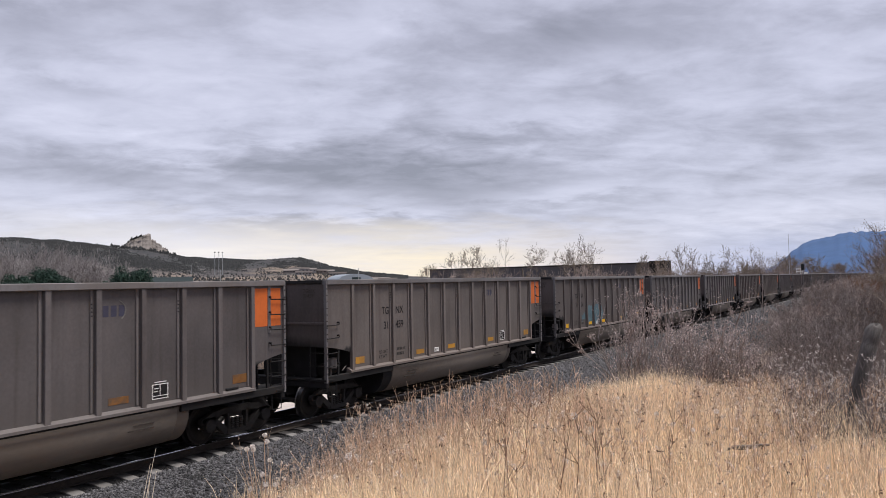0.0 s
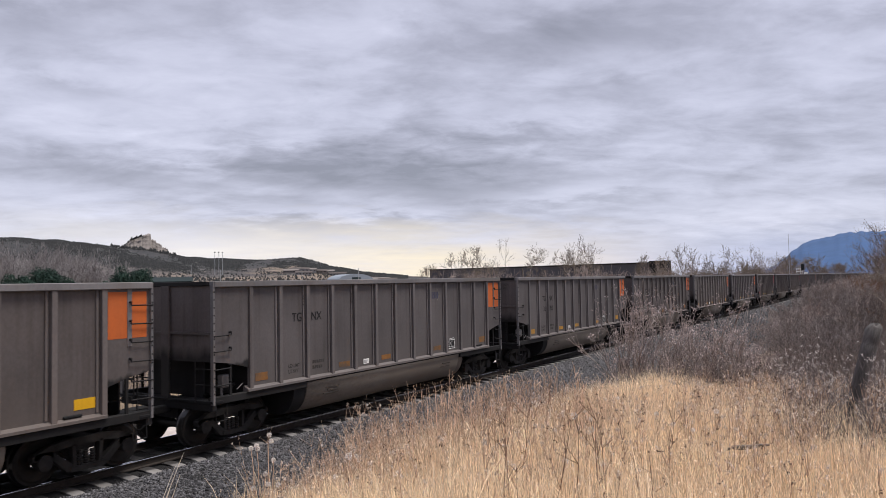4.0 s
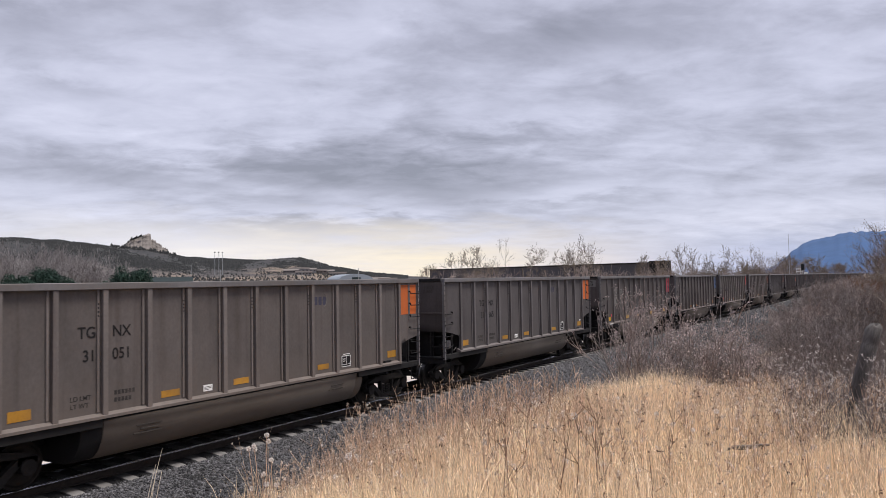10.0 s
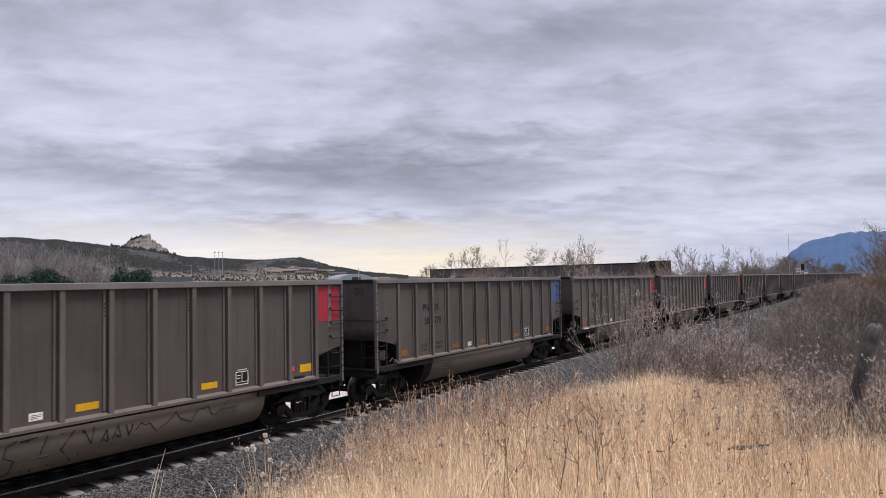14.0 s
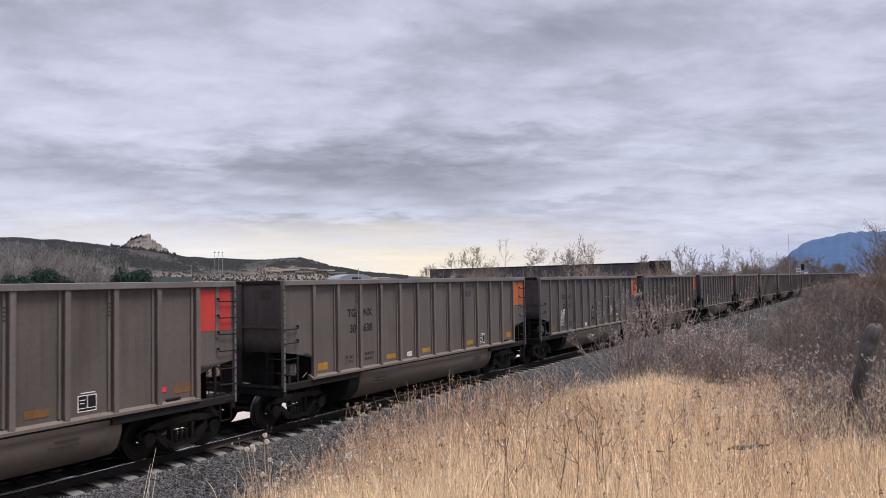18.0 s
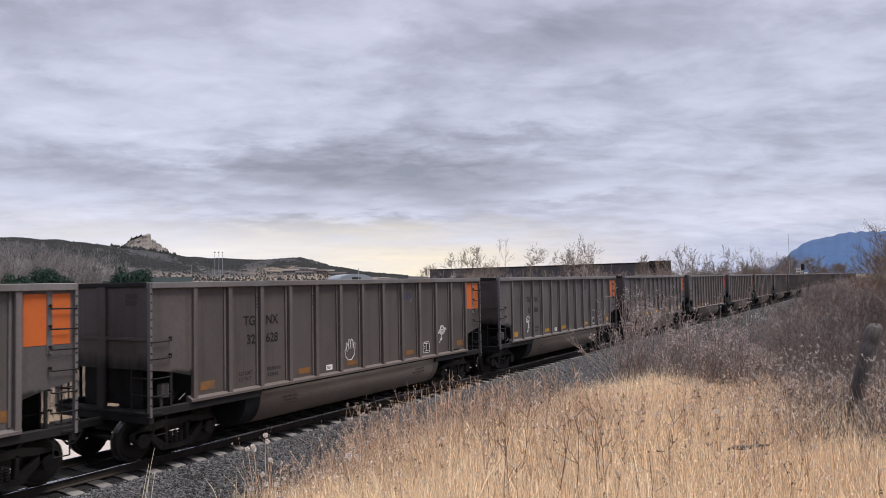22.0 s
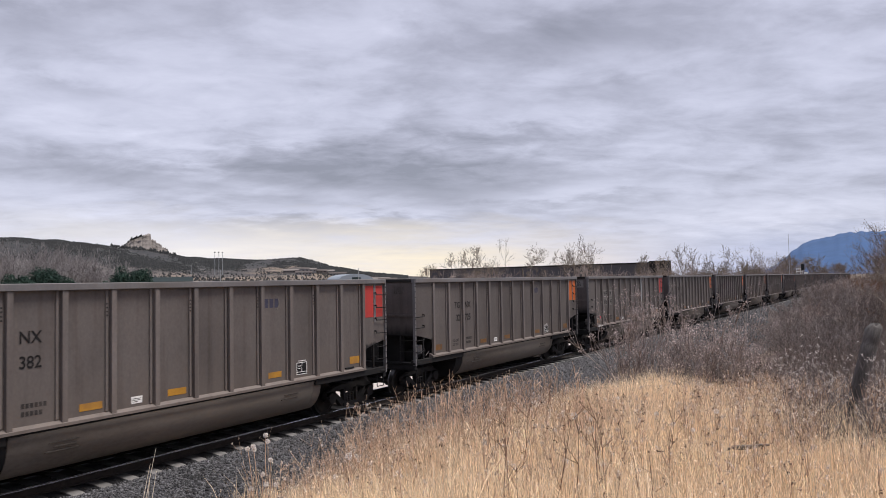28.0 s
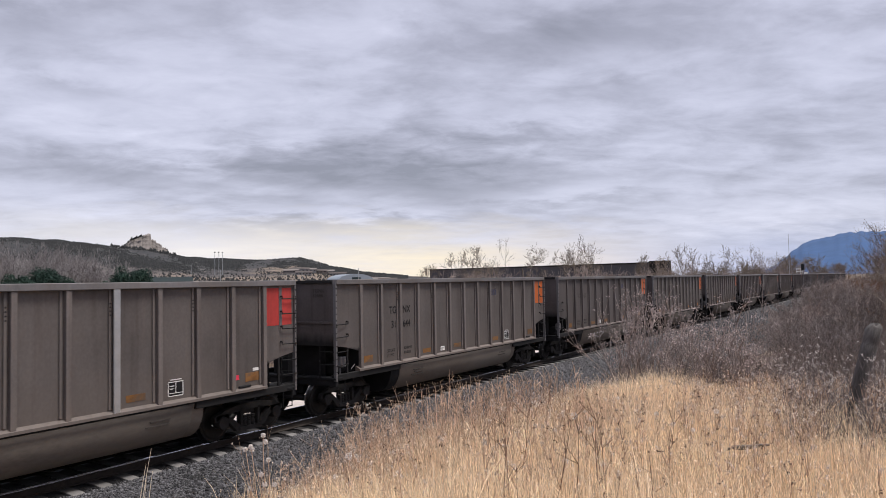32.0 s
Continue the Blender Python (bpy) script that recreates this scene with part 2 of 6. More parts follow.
def tie_material():
    """Pale concrete at the ends, black between and beside the rails."""
    m = CONCRETE.copy()
    m.name = "coal_stained_tie"
    t = m.node_tree
    p = t.nodes["Principled BSDF"]
    was = p.inputs["Base Color"].links[0].from_socket
    co = t.nodes.new("ShaderNodeTexCoord").outputs["Object"]
    sep = t.nodes.new("ShaderNodeSeparateXYZ")
    t.links.new(co, sep.inputs[0])
    n = node(t, "ShaderNodeTexNoise", Scale=7.0, Detail=4)
    t.links.new(co, n.inputs["Vector"])
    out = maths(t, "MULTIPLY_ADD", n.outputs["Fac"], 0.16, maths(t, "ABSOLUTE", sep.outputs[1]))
    pale_end = maths(t, "DIVIDE", maths(t, "SUBTRACT", out, 1.13), 0.10, clamp=True)
    t.links.new(mix(t, maths(t, "MULTIPLY_ADD", pale_end, 0.9, 0.1), (0.020, 0.018, 0.018), was), p.inputs["Base Color"])
    return m


TIE = tie_material()
RUST = material("rail_web", (0.030, 0.024, 0.021), 0.8, 0.2, 0.6, 1.4, 3, 40, 0.2, 70)
STONE = material("ballast_stone", (0.088, 0.086, 0.092), 0.85, 0, 0.7, 1.3, 6, 50, 0.2, 70, island=1.7)
BED = material("ballast_bed", (0.042, 0.041, 0.045), 0.95, 0, 0.3, 2.0, 0.9, 20, 0.9, 18, tint=(0.12, 0.10, 0.09), tint_amount=0.3)
BLACKBED = material("black_bed", (0.012, 0.0115, 0.012), 0.95, 0, 0.5, 1.8, 0.9, 20, 0.9, 18)
BLACKSTONE = material("black_ballast_stone", (0.016, 0.015, 0.016), 0.9, 0, 0.6, 1.5, 6, 50, 0.2, 70, island=1.2)
DIRT = material("pale_dirt_road", (0.46, 0.41, 0.385), 0.95, 0, 0.75, 1.15, 0.3, 6, 0.4, 14, (0.4, 1, 1))
EARTH = material("dry_earth", (0.21, 0.158, 0.108), 0.95, 0, 0.55, 1.35, 0.25, 5, 0.6, 12, tint=(0.15, 0.107, 0.073), tint_amount=0.6)
STRAW = material("dry_grass", (0.90, 0.72, 0.51), 0.75, 0, 0.75, 1.2, 0.7, 9, 0, tint=(0.52, 0.33, 0.19), tint_amount=0.45, island=0.8, thin=0.28)
EARS = material("grass_ear", (0.86, 0.70, 0.54), 0.85, 0, 0.6, 1.2, 1.5, 30, 0, tint=(0.46, 0.31, 0.21), tint_amount=0.6, island=0.7, thin=0.25)
PALESTEM = material("pale_stem", (0.80, 0.70, 0.58), 0.7, 0, 0.85, 1.1, 3, 20, 0, thin=0.2)
SEED = material("dark_seed", (0.10, 0.070, 0.052), 0.9, 0, 0.7, 1.3, 6, 30, 0, island=0.6)
STALK = material("weed_stalk", (0.50, 0.345, 0.245), 0.85, 0, 0.7, 1.3, 2, 20, 0, island=0.6)
PLUME = material("dry_plume", (0.64, 0.46, 0.33), 0.85, 0, 0.7, 1.25, 1.2, 20, 0, tint=(0.30, 0.175, 0.12), tint_amount=0.8, island=1.1, thin=0.15)
PALELEAF = material("pale_dry_leaf", (0.43, 0.36, 0.345), 0.85, 0, 0.7, 1.25, 6, 30, 0, island=0.7, thin=0.25)
FLUFF = material("seed_head", (0.60, 0.51, 0.44), 0.9, 0, 0.7, 1.25, 6, 30, 0, island=0.9, thin=0.3)
WOOL = material("white_wool", (0.74, 0.69, 0.66), 0.9, 0, 0.8, 1.15, 6, 30, 0, island=0.4, thin=0.25)
TWIG = material("grey_brush", (0.29, 0.245, 0.23), 0.9, 0, 0.6, 1.4, 1, 12, 0, tint=(0.25, 0.165, 0.125), tint_amount=0.6, island=0.7)
DARKTWIG = material("dark_brush", (0.17, 0.144, 0.140), 0.9, 0, 0.6, 1.4, 1, 12, 0, tint=(0.17, 0.115, 0.092), tint_amount=0.6, island=0.7)
BARK = material("bare_bark", (0.17, 0.140, 0.118), 0.9, 0, 0.6, 1.4, 1.5, 14, 0.2, 30)
DEADLEAF = material("dead_leaf", (0.26, 0.19, 0.13), 0.85, 0, 0.7, 1.3, 2, 14, 0, island=0.7)
COTTON = material("pale_grey_bark", (0.20, 0.185, 0.188), 0.9, 0, 0.7, 1.3, 1.5, 14, 0, island=0.4)
NEEDLE = material("juniper_green", (0.027, 0.052, 0.041), 0.85, 0, 0.5, 1.6, 1.4, 9, 0, island=0.8)
FARPINE = material("far_pine", (0.020, 0.021, 0.022), 0.9, 0, 0.6, 1.5, 0.05, 0.6, 0, island=0.7)
HILL = material("scrub_hillside", (0.105, 0.088, 0.084), 0.95, 0, 0.6, 1.5, 0.012, 0.12, 0.3, 0.3, tint=(0.055, 0.052, 0.050), tint_amount=0.9)
ROCK = material("sandstone", (0.185, 0.165, 0.155), 0.9, 0, 0.55, 1.3, 0.04, 0.5, 0.8, 0.35, (1, 1, 3))
# the mountain's distance haze is put into its base colour as blue
RANGE = material("painted_haze_blue", (0.050, 0.095, 0.200), 1.0, 0, 0.8, 1.2, 0.003, 0.02, 0)
RUSSET = material("russet_brush", (0.19, 0.115, 0.080), 0.9, 0, 0.6, 1.4, 1, 12, 0, tint=(0.13, 0.095, 0.08), tint_amount=0.6, island=0.7)


def hillside_material():
    """Tan grass on the lower slope giving way to dark scrub higher up and towards the butte."""
    m = bpy.data.materials.new("hillside")
    m.use_nodes = True
    t = m.node_tree
    p = t.nodes["Principled BSDF"]
    p.inputs["Roughness"].default_value = 0.95
    co = t.nodes.new("ShaderNodeTexCoord").outputs["Object"]

    def grain(s, d):
        n = node(t, "ShaderNodeTexNoise", Scale=s, Detail=d, Roughness=0.62)
        t.links.new(co, n.inputs["Vector"])
        return n.outputs["Fac"]

    sep = t.nodes.new("ShaderNodeSeparateXYZ")
    t.links.new(co, sep.inputs[0])
    x, y = sep.outputs[0], sep.outputs[1]
    broad, small = grain(0.011, 5), grain(0.09, 5)
    dist = maths(t, "SQRT", maths(t, "ADD", maths(t, "MULTIPLY", x, x), maths(t, "MULTIPLY", y, y)))
    high = maths(t, "DIVIDE", maths(t, "ADD", dist, maths(t, "MULTIPLY_ADD", broad, 520.0, -965.0)), 50.0, clamp=True)
    left = maths(t, "DIVIDE", maths(t, "ADD", maths(t, "MULTIPLY_ADD", x, -1.17, y), maths(t, "MULTIPLY_ADD", small, 120.0, -60.0)), 40.0, clamp=True)
    scrub = maths(t, "MAXIMUM", high, left)
    tan = ramp(t, small, [(0.36, (0.075, 0.060, 0.052)), (0.47, (0.15, 0.115, 0.088)), (0.56, (0.21, 0.163, 0.122)), (0.68, (0.26, 0.205, 0.155))])
    dark = ramp(t, small, [(0.38, (0.018, 0.019, 0.021)), (0.52, (0.026, 0.025, 0.026)), (0.62, (0.042, 0.038, 0.038)), (0.68, (0.16, 0.142, 0.132))])
    brown = ramp(t, small, [(0.36, (0.050, 0.043, 0.042)), (0.52, (0.078, 0.065, 0.062)), (0.68, (0.115, 0.095, 0.088))])
    dark = mix(t, maths(t, "DIVIDE", maths(t, "ADD", dist, maths(t, "MULTIPLY_ADD", broad, 400.0, -930.0)), 60.0, clamp=True), brown, dark)
    t.links.new(mix(t, scrub, tan, dark), p.inputs["Base Color"])
    return m


HILLSIDE = hillside_material()
WALL = material("warehouse_wall", (0.078, 0.077, 0.088), 0.85, 0, 0.8, 1.2, 0.05, 1.0, 0.1, 5)
WOOD = material("weathered_post", (0.085, 0.078, 0.076), 0.9, 0, 0.4, 1.5, 5, 60, 0.7, 60, (1, 1, 0.12))
PALE = material("pale_siding", (0.26, 0.25, 0.25), 0.8, 0, 0.8, 1.15, 0.2, 3, 0)
ROOF = material("grey_sheet_roof", (0.22, 0.25, 0.29), 0.6, 0.0, 0.85, 1.15, 0.2, 3, 0)
GREENROOF = material("dark_green_roof", (0.018, 0.028, 0.030), 0.8, 0, 0.8, 1.2, 0.2, 3, 0)
GLASS = material("dark_window", (0.02, 0.022, 0.026), 0.15, 0, 0.8, 1.2, 1, 8, 0)
GALV = material("galvanised_steel", (0.42, 0.43, 0.44), 0.45, 0.7, 0.8, 1.15, 3, 30, 0.05, 60)
SIGNAL = material("signal_black", (0.012, 0.012, 0.013), 0.5, 0, 0.8, 1.3, 3, 30, 0)

# ---- making things ----


def box(bm, x0, x1, y0, y1, z0, z1):
    v = [bm.verts.new((x, y, z)) for x in (x0, x1) for y in (y0, y1) for z in (z0, z1)]
    for f in ((0, 1, 3, 2), (4, 6, 7, 5), (0, 4, 5, 1), (2, 3, 7, 6), (0, 2, 6, 4), (1, 5, 7, 3)):
        bm.faces.new([v[i] for i in f])


def rounded(x0, x1, y0, y1, z0, z1, r=0.01, seg=1):
    bm = bmesh.new()
    box(bm, x0, x1, y0, y1, z0, z1)
    bmesh.ops.bevel(bm, geom=bm.edges[:], offset=r, segments=seg, affect="EDGES")
    return bm


def boxed(*b):
    bm = bmesh.new()
    box(bm, *b)
    return bm


def prism(bm, outline, axis, a, b):
    """A flat outline swept along an axis from a to b. The outline is in the two other axes, in order."""
    def at(p, q):
        return {"x": (q, *p), "y": (p[0], q, p[1]), "z": (*p, q)}[axis]
    lo, hi = [bm.verts.new(at(p, a)) for p in outline], [bm.verts.new(at(p, b)) for p in outline]
    n = len(outline)
    for i in range(n):
        bm.faces.new((lo[i], lo[(i + 1) % n], hi[(i + 1) % n], hi[i]))
    bm.faces.new(lo[::-1])
    bm.faces.new(hi)
    return bm


def rod(bm, p, q, r, r2=None, n=6):
    p, q = Vector(p), Vector(q)
    r2 = r if r2 is None else r2
    d = (q - p).normalized()
    u = d.orthogonal().normalized()
    w = d.cross(u)
    a, b = [], []
    for i in range(n):
        c, s = math.cos(2 * math.pi * i / n), math.sin(2 * math.pi * i / n)
        a.append(bm.verts.new(p + (u * c + w * s) * r))
        b.append(bm.verts.new(q + (u * c + w * s) * r2))
    for i in range(n):
        bm.faces.new((a[i], a[(i + 1) % n], b[(i + 1) % n], b[i]))
    bm.faces.new(a[::-1])
    bm.faces.new(b)


def mesh_of(name, bm, mat):
    bmesh.ops.recalc_face_normals(bm, faces=bm.faces[:])
    me = bpy.data.meshes.new(name)
    bm.to_mesh(me)
    bm.free()
    for m in mat if isinstance(mat, (list, tuple)) else [mat]:
        me.materials.append(m)
    return me


def part(name, bm, mat, parent=None, label="", at=None):
    """One mesh object; bm may be a bmesh or a finished mesh that alike parts share."""
    ob = new(name, mesh_of(name, bm, mat) if isinstance(bm, bmesh.types.BMesh) else bm)
    ob.parent = parent
    if at is not None:
        ob.matrix_basis = at
    return tagged(ob, label)


def cloud_mesh(name, verts, faces, mat):
    """A mesh from arrays, quick for very many small pieces. faces: rows of 3 or of 4 corners."""
    me = bpy.data.meshes.new(name)
    verts, faces = np.asarray(verts, np.float32), np.asarray(faces, np.int32)
    k = faces.shape[1]
    me.vertices.add(len(verts))
    me.vertices.foreach_set("co", verts.ravel())
    me.loops.add(faces.size)
    me.loops.foreach_set("vertex_index", faces.ravel())
    me.polygons.add(len(faces))
    me.polygons.foreach_set("loop_start", np.arange(0, faces.size, k, dtype=np.int32))
    me.polygons.foreach_set("loop_total", np.full(len(faces), k, np.int32))
    me.update(calc_edges=True)
    me.validate()
    me.materials.append(mat)
    return me


FONT_MESH = {}


def lettering(words, size, mat, parent, x, y, z, align="LEFT", name="lettering", label="", squeeze=1.0):
    key = (words, size, mat.name, align, squeeze)
    if key not in FONT_MESH:
        cu = bpy.data.curves.new("lettering", "FONT")
        cu.body, cu.size, cu.align_x, cu.extrude, cu.offset = words, size, align, 0.0015, 0.012 * size
        ob = bpy.data.objects.new("lettering", cu)
        me = bpy.data.meshes.new_from_object(ob)
        bpy.data.objects.remove(ob)
        me.materials.clear()
        me.materials.append(mat)
        me.transform(Matrix.Diagonal((squeeze, 1, 1, 1)))
        FONT_MESH[key] = me
    return part(name, FONT_MESH[key], None, parent, label, pose(x, y, z, 90, 0, 0))


def smooth(t):
    t = np.clip(t, 0, 1)
    return t * t * (3 - 2 * t)


def rough(x, y, s, seed=0.0):
    """Rolling unevenness from a few crossed waves, quick for whole arrays."""
    return (np.sin(x * s + seed) * np.cos(y * s * 1.3 + seed * 2) + 0.5 * np.sin(x * s * 2.7 + y * s * 1.9 + seed) + 0.25 * np.cos(x * s * 5.3 - y * s * 4.1 + seed * 3)) / 1.75


def lumps(u, v, seed=0, octaves=4):
    """Irregular value noise over arrays, about -1 to 1."""
    total, amp, out = 0.0, 1.0, 0.0
    for k in range(octaves):
        rng = np.random.default_rng(seed * 17 + k)
        grid = rng.uniform(-1, 1, (64, 64))
        a, b = np.asarray(u, float) * 2 ** k, np.asarray(v, float) * 2 ** k
        i, j = np.floor(a).astype(int), np.floor(b).astype(int)
        fa, fb = a - i, b - j
        fa, fb = fa * fa * (3 - 2 * fa), fb * fb * (3 - 2 * fb)
        i, j, i2, j2 = i % 64, j % 64, (i + 1) % 64, (j + 1) % 64
        out = out + amp * ((grid[i, j] * (1 - fa) + grid[i2, j] * fa) * (1 - fb) + (grid[i, j2] * (1 - fa) + grid[i2, j2] * fa) * fb)
        total += amp
        amp *= 0.5
    return out / total


def ground_height(x, y):
    x, y = np.asarray(x, float), np.asarray(y, float)
    toe = 10.9 - 2.8 * smooth((x - 26) / 22)
    shelf = np.interp(x, [-5, 2, 8, 13, 20, 28, 45, 90], [2.2, 2.1, 1.7, 1.25, 0.5, 0.0, -0.35, -0.3])
    z = -0.88 + (shelf + 0.88) * smooth((toe - y) / 8.6)
    z = z + 3.4 * smooth((x - 28) / 50) * smooth((6 - y) / 9)
    z = z + 0.07 * rough(x, y, 1.1) * smooth((toe - y) / 2)
    far = smooth((np.hypot(x, y) - 150) / 500)
    return z * (1 - far) - 1.2 * far


def build_ground():
    g = np.concatenate([np.array([-4900, -2500, -1200, -600, -300, -150, -80, -45]), np.arange(-24, 90, 0.8), np.array([96, 110, 130, 160, 200, 260, 340, 450, 650, 900, 1300, 1900, 2900, 4900])])
    h = np.concatenate([np.array([-4900, -2500, -1200, -600, -300, -150, -80, -45]), np.arange(-26, 26, 0.5), np.array([27, 30, 34, 40, 50, 65, 85, 110, 150, 200, 280, 400, 600, 900, 1400, 2200, 4900])])
    xx, yy = np.meshgrid(g, h)
    v = np.stack([xx, yy, ground_height(xx, yy)], -1).reshape(-1, 3)
    n = len(g)
    i = (np.arange(len(h) - 1)[:, None] * n + np.arange(n - 1)[None]).ravel()
    f = np.stack([i, i + 1, i + n + 1, i + n], -1)
    ob = new("ground", cloud_mesh("ground", v, f, EARTH))
    ob.data.materials.append(BED)
    mid = v[f].mean(1)
    toe = 10.9 - 2.8 * smooth((mid[:, 0] - 26) / 22)
    gravel = (mid[:, 1] > toe - 1.6 + 0.8 * rough(mid[:, 0], mid[:, 1], 0.9, 3.0)) & (mid[:, 1] < 21) & (mid[:, 0] > -60) & (mid[:, 0] < 500)
    ob.data.polygons.foreach_set("material_index", gravel.astype(np.int32))
    ob.data.shade_smooth()
    tagged(ob, "dry brown earth of the bank and flat land", "ground", kind="structure")


TRACK_Y = 14.68
TIE_STEP, TIE_FIRST = 0.6093, 9.558 + 0.13


def build_track():
    bm = bmesh.new()
    prism(bm, [(10.3, -0.93), (11.0, -0.80), (13.05, -0.235), (16.3, -0.235), (18.5, -0.85), (19.0, -1.3), (10.3, -1.3)], "x", -40, 900)
    bed = new("ballast", mesh_of("ballast", bm, BED))
    # thin black strip between the rails and a little way outside them
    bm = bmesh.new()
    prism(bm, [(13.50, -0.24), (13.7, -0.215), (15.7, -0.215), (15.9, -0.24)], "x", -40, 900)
    tagged(new("coal_dust", mesh_of("coal_dust", bm, BLACKBED)), "black strip along the middle of the track", "coal dust", kind="structure")
    bm = bmesh.new()
    prism(bm, [(18.25, -1.1), (18.5, -0.84), (20.8, -0.78), (23.3, -0.84), (23.6, -1.1)], "x", -60, 420)
    tagged(new("dirt_road", mesh_of("dirt_road", bm, DIRT)), "pale packed dirt service road beyond the track", "road", kind="structure")
    tagged(bed, "grey crushed stone ballast bed under the track", "ballast", kind="structure")
    track = tagged(new("railway_track"), "steel rails on pale concrete ties in grey ballast", "railway track", kind="structure")
    for side, y in (("near", TRACK_Y - 0.753), ("far", TRACK_Y + 0.753)):
        bm = bmesh.new()
        prism(bm, [(y - 0.070, -0.172), (y + 0.070, -0.172), (y + 0.070, -0.155), (y + 0.012, -0.135), (y + 0.010, -0.045), (y + 0.036, -0.030), (y + 0.036, -0.016), (y + 0.022, -0.002), (y - 0.022, -0.002), (y - 0.036, -0.016), (y - 0.036, -0.030), (y - 0.010, -0.045), (y - 0.012, -0.135), (y - 0.070, -0.155)], "x", -40, 900)
        rail = part("rail", bm, RUST, track)
        bm = bmesh.new()
        prism(bm, [(y - 0.038, -0.018), (y - 0.0385, -0.014), (y - 0.033, -0.0045), (y - 0.024, 0.0), (y + 0.024, 0.0), (y + 0.0375, -0.012), (y + 0.038, -0.018), (y + 0.020, -0.0015), (y - 0.020, -0.0015)], "x", -40, 900)
        part("railhead", bm, TREAD, rail, "polished running surface")
    bm = bmesh.new()
    prism(bm, [(-1.295, -0.42), (1.295, -0.42), (1.295, -0.225), (1.275, -0.205), (0.95, -0.175), (0.55, -0.175), (0.3, -0.20), (-0.3, -0.20), (-0.55, -0.175), (-0.95, -0.175), (-1.275, -0.205), (-1.295, -0.225)], "x", -0.13, 0.13)
    bmesh.ops.bevel(bm, geom=bm.edges[:], offset=0.008, segments=1, affect="EDGES")
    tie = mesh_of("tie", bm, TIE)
    for i in range(-14, 270):
        part("tie", tie, None, track, at=pose(TIE_FIRST + TIE_STEP * i + random.uniform(-0.02, 0.02), TRACK_Y + random.uniform(-0.02, 0.02), 0, 0, 0, random.uniform(-0.6, 0.6)))
    bm = bmesh.new()
    for i in range(270, 900):
        x = TIE_FIRST + TIE_STEP * i
        box(bm, x - 0.13, x + 0.13, TRACK_Y - 1.295, TRACK_Y + 1.295, -0.4, -0.19)
    far = part("far_ties", bm, CONCRETE, track)
    tagged(far, "more concrete ties farther down the line", kind="stuff")


def build_stones():
    rng = np.random.default_rng(4)
    n = 132000
    x = np.where(np.arange(n) < 112000, 4 + 50 * rng.random(n) ** 1.8, 34 + 80 * rng.random(n))
    y = np.where(x < 34, 10.2 + 3.5 * rng.random(n) ** 0.85, 8.0 + 5.7 * rng.random(n) ** 0.8)
    z = np.where(y > 13.05, -0.24, np.where(y > 11.0, -0.80 + (y - 11.0) * 0.2735, np.maximum(ground_height(x, y), -0.93 + (y - 10.3) * 0.186)))
    keep = (y < 13.36) | (np.abs((x - TIE_FIRST + TIE_STEP / 2) % TIE_STEP - TIE_STEP / 2) > 0.15)
    x, y, z = x[keep], y[keep], z[keep]
    n = len(x)
    r = 0.011 + 0.021 * rng.random(n) ** 1.7 + 0.0006 * x
    base = np.array([(1, 0, 0), (-1, 0, 0), (0, 1, 0), (0, -1, 0), (0, 0, 1), (0, 0, -1)], float)
    v = base[None] * (0.65 + 0.7 * rng.random((n, 6, 1)))
    a, b = rng.random(n) * 6.28, rng.random(n) * 6.28
    ca, sa, cb, sb = np.cos(a), np.sin(a), np.cos(b), np.sin(b)
    vx, vy, vz = v[..., 0], v[..., 1], v[..., 2]
    vx, vy = vx * ca[:, None] - vy * sa[:, None], vx * sa[:, None] + vy * ca[:, None]
    vy, vz = vy * cb[:, None] - vz * sb[:, None], vy * sb[:, None] + vz * cb[:, None]
    v = np.stack([vx, vy, vz * 0.8], -1) * r[:, None, None] + np.stack([x, y, z + r * 0.35], -1)[:, None]
    f = np.array([(0, 2, 4), (2, 1, 4), (1, 3, 4), (3, 0, 4), (2, 0, 5), (1, 2, 5), (3, 1, 5), (0, 3, 5)])
    faces = (np.arange(n)[:, None, None] * 6 + f[None]).reshape(-1, 3)
    me = cloud_mesh("ballast_stones", v.reshape(-1, 3), faces, STONE)
    # the stones nearest the rails are black
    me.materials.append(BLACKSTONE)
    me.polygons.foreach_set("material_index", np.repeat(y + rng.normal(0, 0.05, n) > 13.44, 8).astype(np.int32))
    ob = new("ballast_stones", me)
    tagged(ob, "loose grey and pale crushed ballast stones beside the ties", "ballast", kind="stuff")


# ---- the coal train ----
LENGTH, PITCH_CAR, SPEED = 14.576, 16.18, 9.085
HALF, TOP = 1.6, 3.77
RIBS = [1.19 + 1.0225 * i for i in range(13)]
WHEEL_R = 0.457
FACE = -HALF + 0.085


